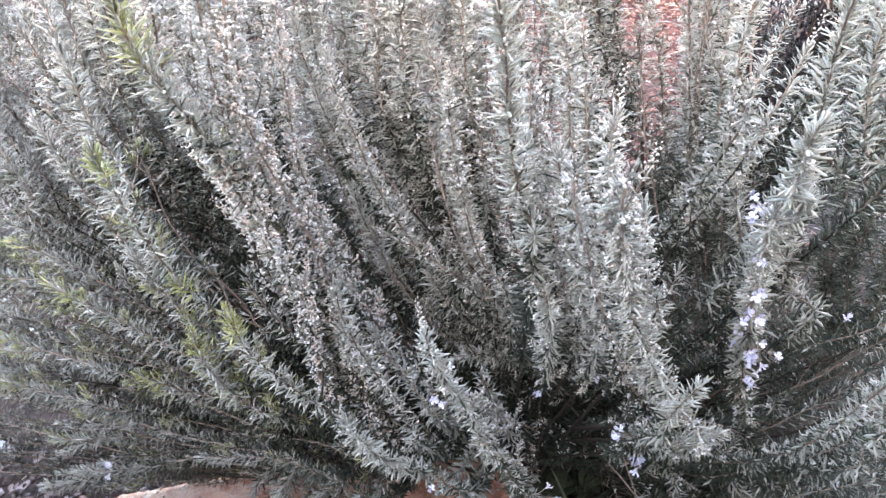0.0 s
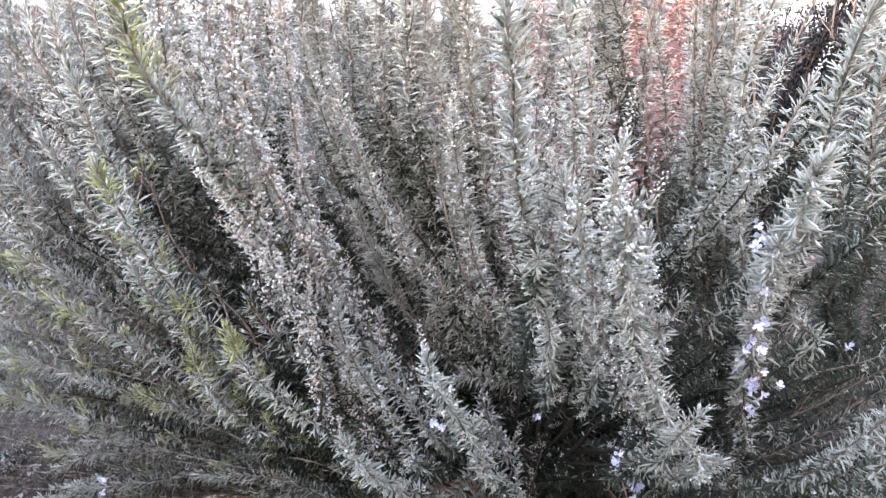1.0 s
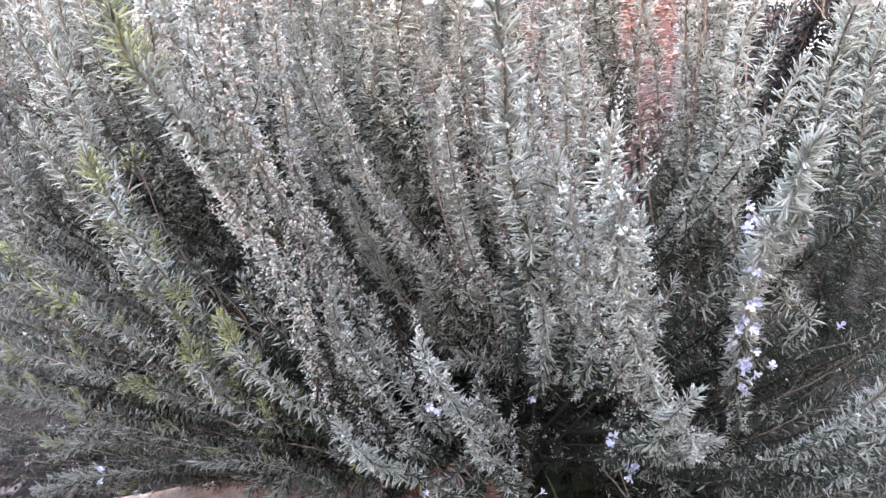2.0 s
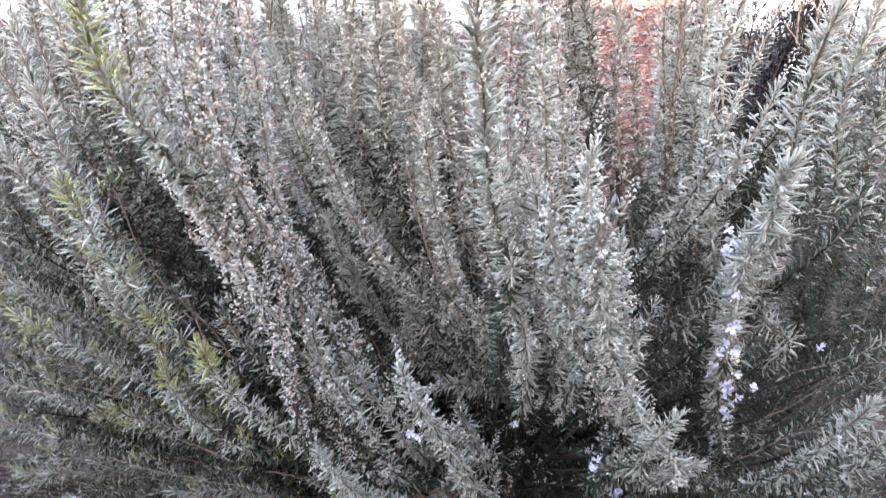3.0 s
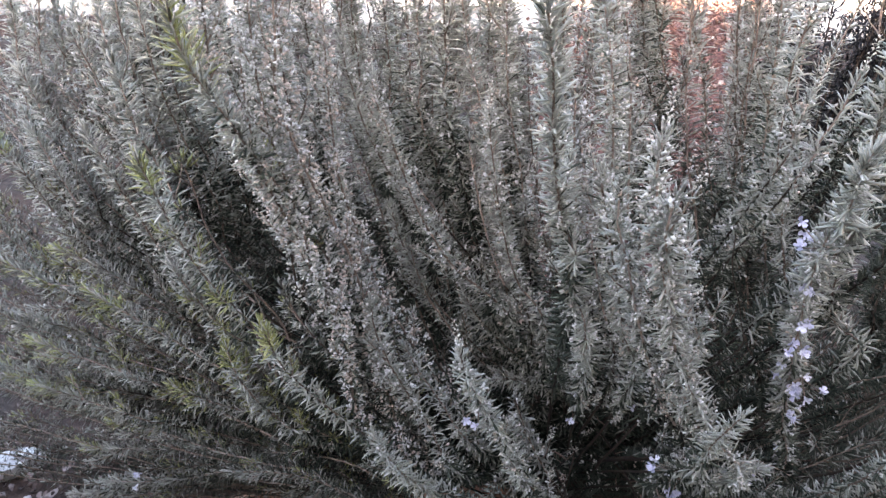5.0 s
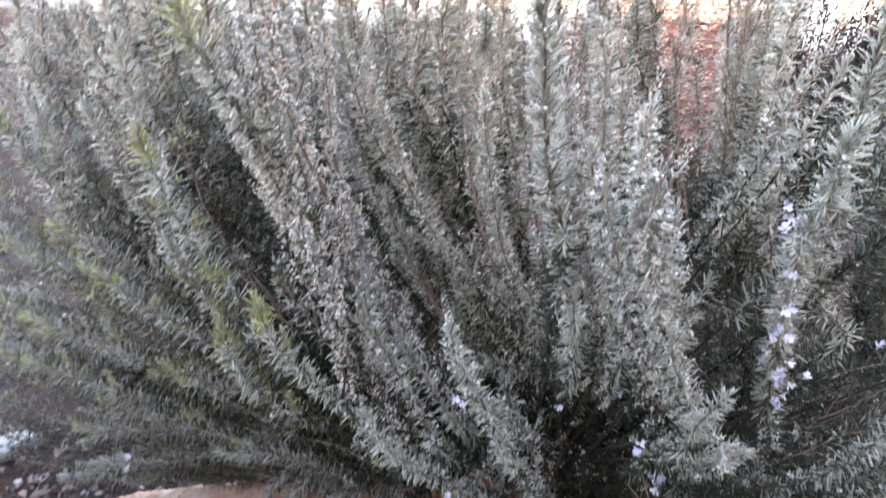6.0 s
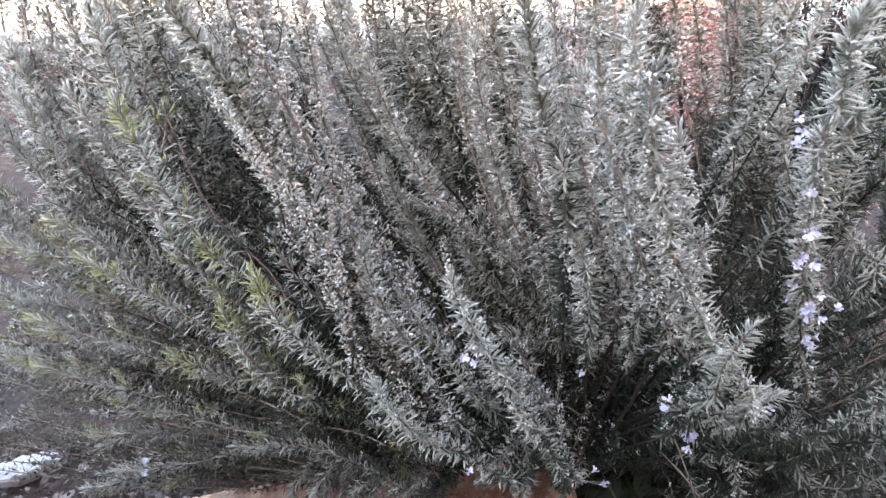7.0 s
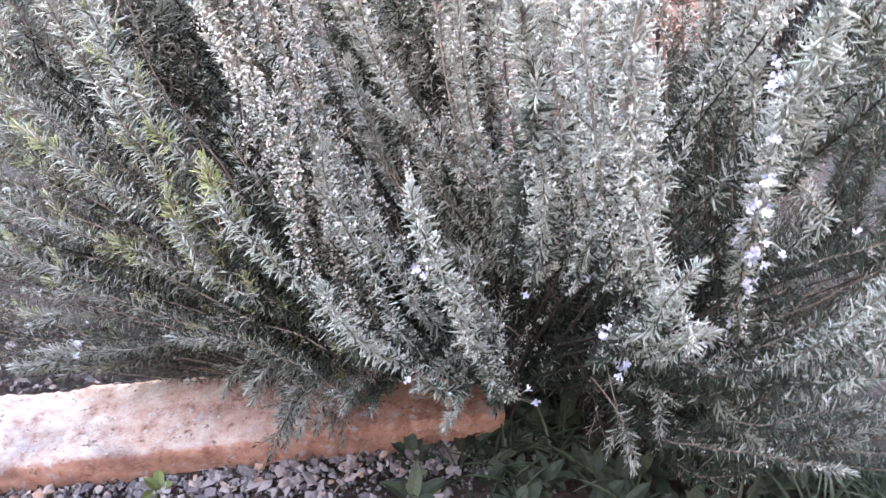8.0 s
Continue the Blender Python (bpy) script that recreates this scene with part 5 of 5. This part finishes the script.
# low and inner fans: near-black leaves colour in the shade behind the front branches
fan(12, (-1.05, -0.3), (0.98, 1.12), (0.4, 0.75), 0.35, leaf=0.02, side=8, bud=0.03, spike=0.0, old_shade=0.85, dense=0.9)
fan(9, (-1.1, -0.5), (0.92, 1.02), (0.22, 0.45), 0.3, leaf=0.019, side=8, bud=0.0, spike=0.0, old_shade=0.8, dense=0.9)
fan(14, (0.0, 0.5), (0.98, 1.1), (0.4, 0.75), 0.8, leaf=0.022, side=8, bud=0.0, spike=0.0, old_shade=0.9, dense=0.9)
fan(16, (0.5, 1.1), (0.95, 1.15), (0.5, 0.95), 0.5, leaf=0.021, side=8, bud=0.05, spike=0.0, old_shade=0.8, dense=0.9)
fan(11, (0.7, 1.15), (1.1, 1.35), (0.85, 1.12), 0.5, leaf=0.023, side=8, bud=0.1, spike=0.05, old_shade=0.4, dense=0.8)
fan(14, (0.4, 1.1), (0.92, 1.06), (0.15, 0.5), 0.4, leaf=0.021, side=8, bud=0.0, spike=0.0, old_shade=0.9, dense=0.9)
fan(12, (0.55, 1.2), (1.08, 1.2), (0.3, 0.75), 0.5, leaf=0.024, side=8, bud=0.0, spike=0.0, old_shade=0.95)
fan(6, (0.1, 0.5), (1.08, 1.18), (0.2, 0.5), 0.5, leaf=0.024, side=8, bud=0.0, spike=0.0, old_shade=0.95)
fan(10, (0.6, 1.15), (1.15, 1.4), (0.2, 0.45), 0.6, leaf=0.026, side=8, bud=0.0, spike=0.0, old_shade=0.95)
fan(9, (0.65, 1.25), (0.8, 0.98), (0.12, 0.36), 0.4, leaf=0.021, side=8, bud=0.0, spike=0.0, old_shade=0.85)

bloom((0.17, 0.81, 0.583), 1)
bloom((0.234, 0.69, 0.63), 2)
bloom((0.262, 0.69, 0.636), 1)
bloom((0.285, 0.67, 0.591), 1)
bloom((0.22, 0.71, 0.483), 3)
bloom((0.295, 0.655, 0.544), 6)
bloom((0.014, 0.67, 0.492), 1)
bloom((0.55, 0.8, 0.77), 1)
bloom((-0.556, 0.84, 0.354), 3)
bloom((0.34, 0.66, 0.995), 3)
bloom((0.359, 0.655, 0.998), 2)
bloom((0.365, 0.66, 0.93), 2)
bloom((0.375, 0.665, 0.88), 2)
bloom((0.38, 0.67, 0.84), 4)
bloom((0.38, 0.675, 0.785), 3)
bloom((0.403, 0.675, 0.784), 3)
bloom((0.396, 0.68, 0.75), 2)
bloom((0.417, 0.68, 0.722), 2)
bloom((0.571, 0.61, 0.576), 1)
bloom((0.236, 0.76, 0.661), 1)
bloom((0.343, 0.66, 0.632), 3)
bloom((0.359, 0.655, 0.649), 2)
bloom((0.032, 0.62, 0.743), 2)
bloom((0.289, 0.66, 0.727), 1)

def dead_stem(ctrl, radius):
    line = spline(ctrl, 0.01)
    ob = tubes_mesh("dead_stem", [(line, np.linspace(radius, radius * 0.5, len(line)), 6)], M_SHADED_WOOD)
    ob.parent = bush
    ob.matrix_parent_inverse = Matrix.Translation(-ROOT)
    return tagged(ob, "bare brown dead stem, coloured darker for the shaded hollow")


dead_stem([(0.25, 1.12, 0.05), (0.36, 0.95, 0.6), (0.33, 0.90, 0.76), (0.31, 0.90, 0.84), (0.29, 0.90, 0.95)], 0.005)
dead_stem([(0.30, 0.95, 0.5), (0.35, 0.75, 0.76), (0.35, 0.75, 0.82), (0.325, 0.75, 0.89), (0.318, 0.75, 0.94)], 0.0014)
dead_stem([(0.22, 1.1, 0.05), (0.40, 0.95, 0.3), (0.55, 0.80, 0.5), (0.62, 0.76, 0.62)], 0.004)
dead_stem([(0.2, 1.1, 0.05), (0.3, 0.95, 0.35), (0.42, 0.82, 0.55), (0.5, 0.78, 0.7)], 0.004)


# the gap's shade is put into this leaf colour
M_SHADE_SHRUB = leafy("shade_shrub_leaf", [(0.0, (0.02, 0.019, 0.022)), (0.6, (0.04, 0.038, 0.042)), (1.0, (0.09, 0.082, 0.086))], 0.8, 0.1)


def shade_shrub(place, wide, deep, tall):
    """A dense twiggy shrub, coloured dark for a shaded gap: stems that fork from the foot, clothed in small leaves up
    to an uneven top.
    """
    q = np.random.default_rng(31)
    shrub = tagged(new("shade_shrub"), "twiggy shrub behind the rosemary, coloured dark for the shaded gap", "shrub")
    shrub.location = place
    foot = np.array(place)
    heart, lead = [], []
    for k in range(56):
        top = foot + np.array((q.uniform(-wide, wide), q.uniform(-deep, deep), tall * q.uniform(0.72, 1.05)))
        base = foot + np.array((q.normal(0, 0.04), q.normal(0, 0.04), -0.02))
        mid = base * 0.45 + top * 0.55 + np.array((q.normal(0, 0.03), q.normal(0, 0.03), -0.08))
        line = spline([base, mid, top], 0.02)
        stem = tubes_mesh("stem", [(line, np.linspace(0.005, 0.0012, len(line)), 5)], M_SHADED_WOOD)
        stem.parent = shrub
        stem.matrix_parent_inverse = Matrix.Translation(-foot)
        m = 420
        p, t = along(line, q.uniform(0.15, 1.0, m) * length_of(line))
        heart.append(p + q.normal(0, 0.022, (m, 3)))
        lead.append(unit(t + q.normal(0, 0.8, (m, 3))))
    pos, way = np.concatenate(heart), np.concatenate(lead)
    n = len(pos)
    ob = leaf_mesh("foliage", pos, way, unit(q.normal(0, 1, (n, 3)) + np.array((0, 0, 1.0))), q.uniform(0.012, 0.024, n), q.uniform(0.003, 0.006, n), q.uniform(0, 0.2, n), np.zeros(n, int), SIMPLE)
    ob.data.materials[0] = ob.data.materials[1] = M_SHADE_SHRUB
    ob.parent = shrub
    ob.matrix_parent_inverse = Matrix.Translation(-foot)
    tagged(ob, "small leaves coloured dark purplish to stand for shade", kind="stuff")
    return shrub


shade_shrub((0.79, 1.68, 0.05), 0.17, 0.12, 0.98)


# ---- ground things ----
def leafy_material(name, stops, rough=0.6):
    return leafy(name, stops, rough, 0.3, per_object=True, grain=120)


M_WEED = leafy_material("weed_leaf", [(0.0, (0.014, 0.02, 0.012)), (0.6, (0.027, 0.037, 0.021)), (1.0, (0.06, 0.068, 0.04))])
M_GRASS = leafy_material("grass_blade", [(0.0, (0.018, 0.028, 0.014)), (0.7, (0.04, 0.056, 0.028)), (1.0, (0.11, 0.118, 0.075))])
M_LITTER = leafy_material("dry_leaf", [(0.0, (0.04, 0.028, 0.028)), (0.45, (0.095, 0.065, 0.062)), (0.8, (0.17, 0.12, 0.115)), (1.0, (0.26, 0.20, 0.19))], 0.85)
M_CRUMBS = leafy("leaf_crumbs", [(0.0, (0.03, 0.022, 0.022)), (0.5, (0.08, 0.058, 0.055)), (1.0, (0.19, 0.15, 0.145))], 0.9, 0.1)
M_TWIG = leafy_material("dry_twig", [(0.0, (0.24, 0.15, 0.10)), (1.0, (0.36, 0.24, 0.17))], 0.8)
M_CHIP = leafy("red_bark_chip", [(0.0, (0.08, 0.04, 0.034)), (0.5, (0.18, 0.095, 0.08)), (0.85, (0.30, 0.18, 0.155)), (1.0, (0.42, 0.34, 0.30))], 0.9, 0.1, grain=60)
M_PALE_STONE = stone_material("pale_stone", [(0.0, (0.29, 0.275, 0.28)), (1.0, (0.37, 0.355, 0.36))], 45)


def blade_mesh(length, wide, rise, curl, fold, steps=6):
    """A leaf along +y, pointed at both ends, folded along its midrib, rising and then curling down; it has thickness."""
    bm = bmesh.new()
    rows = []
    for i in range(steps + 1):
        u = i / steps
        w = wide * (math.sin(math.pi * min(1, 0.08 + u * 0.92)) ** 0.7) / 2 + 0.0004
        y, z = length * u * math.cos(rise * (1 - u)), length * (math.sin(rise) * u - curl * u * u)
        rows.append([bm.verts.new(c) for c in ((-w, y, z + fold * w), (0, y, z), (w, y, z + fold * w), (0, y, z - 0.0009))])
    for a, b in zip(rows, rows[1:]):
        for k in range(4):
            bm.faces.new((a[k], a[(k + 1) % 4], b[(k + 1) % 4], b[k]))
    bmesh.ops.recalc_face_normals(bm, faces=bm.faces)
    me = bpy.data.meshes.new("leaf")
    bm.to_mesh(me)
    bm.free()
    return me


def stone_mesh(seed, squash=0.6):
    bm = bmesh.new()
    r = random.Random(seed)
    for _ in range(11):
        v = Vector((r.gauss(0, 1), r.gauss(0, 1), r.gauss(0, 1))).normalized() * r.uniform(0.42, 0.62)
        bm.verts.new((v.x * 1.15, v.y * 0.85, v.z * squash))
    hull = bmesh.ops.convex_hull(bm, input=list(bm.verts))
    bmesh.ops.delete(bm, geom=hull["geom_interior"], context="VERTS")
    me = bpy.data.meshes.new("stone")
    bm.to_mesh(me)
    bm.free()
    me.materials.append(M_GRAVEL)
    return me


STONES = [stone_mesh(k, 0.32 + 0.06 * k) for k in range(8)]


def build_gravel():
    """Loose stones along the foot of the kerb; the nearest are pieces, the small ones between them one heap."""
    bed = tagged(new("gravel"), "loose grey and lilac gravel along the kerb foot", "gravel", kind="structure")
    bed.location = (-0.4, 0.75, 0.045)
    r = random.Random(4)
    for k in range(300):
        x = r.uniform(-0.80, 0.12)
        y = kerb_line(x) - 0.012 - abs(r.gauss(0, 0.05))
        ob = new("stone", STONES[k % 8])
        ob.parent = bed
        size = r.uniform(0.010, 0.028)
        ob.matrix_parent_inverse = Matrix.Translation(-bed.location)
        ob.matrix_basis = pose(x, y, 0.05 + r.uniform(0, 0.014), r.uniform(-25, 25), r.uniform(-25, 25), r.uniform(0, 360)) @ Matrix.Diagonal((size * r.uniform(0.8, 1.4), size, size, 1))
    n = 2600
    q = np.random.default_rng(5)
    x = q.uniform(-1.0, 0.3, n)
    y = kerb_line(x) - 0.005 - np.abs(q.normal(0, 0.12, n))
    way = unit(np.stack([q.normal(0, 1, n), q.normal(0, 1, n), np.abs(q.normal(0, 0.5, n))], 1))
    size = q.uniform(0.005, 0.013, n)
    ob = blob_mesh("grit", np.stack([x, y, np.full(n, 0.052) + q.uniform(-0.004, 0.008, n)], 1), way, size, size * q.uniform(0.7, 1.3, n), M_GRIT)
    ob.parent = bed
    ob.matrix_parent_inverse = Matrix.Translation(-bed.location)
    tagged(ob, "small grey grit between the stones", kind="stuff")
    return bed


gravel = build_gravel()


def build_litter():
    bed = tagged(new("leaf_litter"), "dry brown fallen leaves on the soil behind the kerb", "leaf litter", kind="structure")
    bed.location = (-0.8, 1.2, 0.05)
    shapes = []
    for k in range(6):
        me = blade_mesh(0.018 + 0.005 * k, 0.009 + 0.004 * (k % 3), 0.35, 0.2 * k, 0.9 - 0.25 * k, 4)
        q = random.Random(k)
        for v in me.vertices:
            v.co += Vector((q.uniform(-1, 1), q.uniform(-1, 1), q.uniform(-1, 1))) * 0.0022
        me.materials.append(M_LITTER)
        shapes.append(me)
    n = 3500
    q = np.random.default_rng(6)
    x = q.uniform(-1.8, 0.9, n)
    y = kerb_line(x) + 0.2 + np.abs(q.normal(0, 0.30, n))
    way = unit(np.stack([q.normal(0, 1, n), q.normal(0, 1, n), q.normal(0, 0.35, n)], 1))
    size = q.uniform(0.006, 0.03, n)
    ob = blob_mesh("crumbled_litter", np.stack([x, y, 0.05 + q.uniform(0, 0.016, n)], 1), way, size, size * q.uniform(0.15, 0.7, n), M_CRUMBS)
    ob.parent = bed
    ob.matrix_parent_inverse = Matrix.Translation(-bed.location)
    tagged(ob, "crumbled dry leaf bits and grit", kind="stuff")
    r = random.Random(9)
    for k in range(300):
        x = r.uniform(-1.5, 0.25)
        y = kerb_line(x) + 0.21 + abs(r.gauss(0, 0.16))
        ob = new("dry_leaf", shapes[k % 6])
        ob.parent = bed
        ob.matrix_parent_inverse = Matrix.Translation(-bed.location)
        ob.matrix_basis = pose(x, y, 0.055 + r.uniform(0, 0.02), r.uniform(-30, 30), r.uniform(-40, 40), r.uniform(0, 360)) @ Matrix.Scale(r.uniform(0.7, 1.25), 4)
    for k in range(60):
        x = r.uniform(-1.4, -0.3)
        y = kerb_line(x) + 0.21 + abs(r.gauss(0, 0.15))
        ob = new("pebble", STONES[k % 8])
        ob.parent = bed
        ob.matrix_parent_inverse = Matrix.Translation(-bed.location)
        ob.matrix_basis = pose(x, y, 0.055, r.uniform(0, 90), r.uniform(0, 90), r.uniform(0, 360)) @ Matrix.Scale(r.uniform(0.008, 0.024), 4)
    return bed


litter = build_litter()


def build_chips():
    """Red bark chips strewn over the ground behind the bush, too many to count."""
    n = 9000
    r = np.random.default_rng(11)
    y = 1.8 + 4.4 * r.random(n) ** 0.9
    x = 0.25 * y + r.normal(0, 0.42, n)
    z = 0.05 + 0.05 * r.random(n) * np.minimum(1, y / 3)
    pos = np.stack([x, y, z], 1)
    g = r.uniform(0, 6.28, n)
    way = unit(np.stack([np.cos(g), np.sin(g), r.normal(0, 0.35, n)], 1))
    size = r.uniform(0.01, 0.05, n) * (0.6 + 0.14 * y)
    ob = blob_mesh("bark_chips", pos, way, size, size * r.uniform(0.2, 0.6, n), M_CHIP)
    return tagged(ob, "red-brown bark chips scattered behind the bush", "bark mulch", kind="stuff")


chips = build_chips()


def broadleaf_weed(place, count, size, turn, mat=None):
    weed = tagged(new("weed"), "dark green broad-leaved weed growing at the kerb foot", "weed", group="weeds")
    weed.location = place
    r = random.Random(int(place[0] * 1000))
    for k in range(count):
        me = blade_mesh(size * r.uniform(0.7, 1.2), size * r.uniform(0.35, 0.5), r.uniform(0.4, 1.0), r.uniform(0.1, 0.5), 0.3)
        me.materials.append(mat or M_WEED)
        ob = new("leaf", me)
        ob.parent = weed
        ob.matrix_basis = pose(0, 0, 0, r.uniform(0, 25), 0, turn + k * 137)
    bm = bmesh.new()
    bmesh.ops.create_cone(bm, segments=6, radius1=0.003, radius2=0.002, depth=0.02)
    part("stalk", bm, mat or M_WEED, weed)
    return weed


def grass_tuft(place, count, length):
    tuft = tagged(new("grass_tuft"), "thin arching grass tuft below the bush", "grass", group="grass tufts")
    tuft.location = place
    r = random.Random(int(place[0] * 1000) + 5)
    for k in range(count):
        me = blade_mesh(length * r.uniform(0.6, 1.2), r.uniform(0.003, 0.006), r.uniform(0.7, 1.35), r.uniform(0.3, 0.8), 0.4, 7)
        me.materials.append(M_GRASS)
        ob = new("blade", me)
        ob.parent = tuft
        ob.matrix_basis = pose(r.uniform(-0.01, 0.01), r.uniform(-0.01, 0.01), 0, 0, 0, r.uniform(0, 360))
    return tuft


M_SEEDLING = leafy_material("seedling_leaf", [(0.0, (0.085, 0.10, 0.03)), (1.0, (0.14, 0.155, 0.055))])
broadleaf_weed((-0.435, 0.785, 0.05), 5, 0.042, 20, M_SEEDLING)
weeds = random.Random(12)
for k in range(34):
    x = weeds.uniform(0.02, 1.0)
    d = weeds.uniform(0.0, 0.3) + 0.12 * max(0.0, x - 0.3)
    broadleaf_weed((x, kerb_line(x) - d - 0.02, 0.045), weeds.randint(6, 9), weeds.uniform(0.04, 0.075), x * 900)
for k in range(10):
    x = weeds.uniform(0.1, 0.4)
    broadleaf_weed((x, kerb_line(x) + weeds.uniform(-0.04, 0.12), 0.045), weeds.randint(6, 9), weeds.uniform(0.05, 0.075), x * 1700)
for k in range(14):
    x = weeds.uniform(0.2, 0.75)
    broadleaf_weed((x, kerb_line(x) - weeds.uniform(0.1, 0.3), 0.045), weeds.randint(6, 9), weeds.uniform(0.045, 0.07), x * 1300)
for k in range(15):
    x = weeds.uniform(0.0, 1.05)
    d = weeds.uniform(0.02, 0.3) + 0.1 * max(0.0, x - 0.3)
    grass_tuft((x, kerb_line(x) - d, 0.045), weeds.randint(9, 15), 0.08 + 0.09 * x)


def dry_twig(a, b, radius=0.0011):
    a, b = np.array(a), np.array(b)
    mid = (a + b) / 2 + np.array((0.004, 0, 0.006))
    ob = tubes_mesh("dry_twig", [(spline([a, mid, b], 0.006), np.full(len(spline([a, mid, b], 0.006)), radius), 6)], M_TWIG)
    return tagged(ob, "thin dry straw-coloured twig leaning on the kerb", "twig", group="dry twigs")


dry_twig((-0.275, 0.80, 0.052), (-0.235, 0.875, 0.118))
dry_twig((-0.125, 0.79, 0.052), (-0.065, 0.90, 0.11))


def pale_slab(place, size, turn, label):
    """A broken flat stone with a jagged rim."""
    bm = bmesh.new()
    r = random.Random(int(size * 1000))
    n = 18
    rim = [(size * r.uniform(0.8, 1.1) * math.cos(k * 6.283 / n), size * 0.55 * r.uniform(0.75, 1.1) * math.sin(k * 6.283 / n)) for k in range(n)]
    top = [bm.verts.new((x * 0.93, y * 0.93, 0.022 + r.uniform(-0.003, 0.003))) for x, y in rim]
    mid = [bm.verts.new((x, y, 0.015 + r.uniform(-0.003, 0.003))) for x, y in rim]
    low = [bm.verts.new((x * 0.95, y * 0.95, -0.01)) for x, y in rim]
    hub = bm.verts.new((0, 0, 0.028))
    for k in range(n):
        j = (k + 1) % n
        bm.faces.new((top[k], top[j], hub))
        bm.faces.new((mid[k], mid[j], top[j], top[k]))
        bm.faces.new((low[k], low[j], mid[j], mid[k]))
    bmesh.ops.recalc_face_normals(bm, faces=bm.faces)
    ob = part("broken_slab", bm, M_PALE_STONE)
    ob.matrix_world = pose(*place, 6, -4, turn)
    return tagged(ob, label, "stone", group="broken slabs")


pale_slab((-1.02, 1.09, 0.055), 0.062, 20, "whitish broken stone slab lying on leaf litter")
pale_slab((-0.985, 1.12, 0.048), 0.052, 200, "smaller greyish broken stone slab under a whiter one")
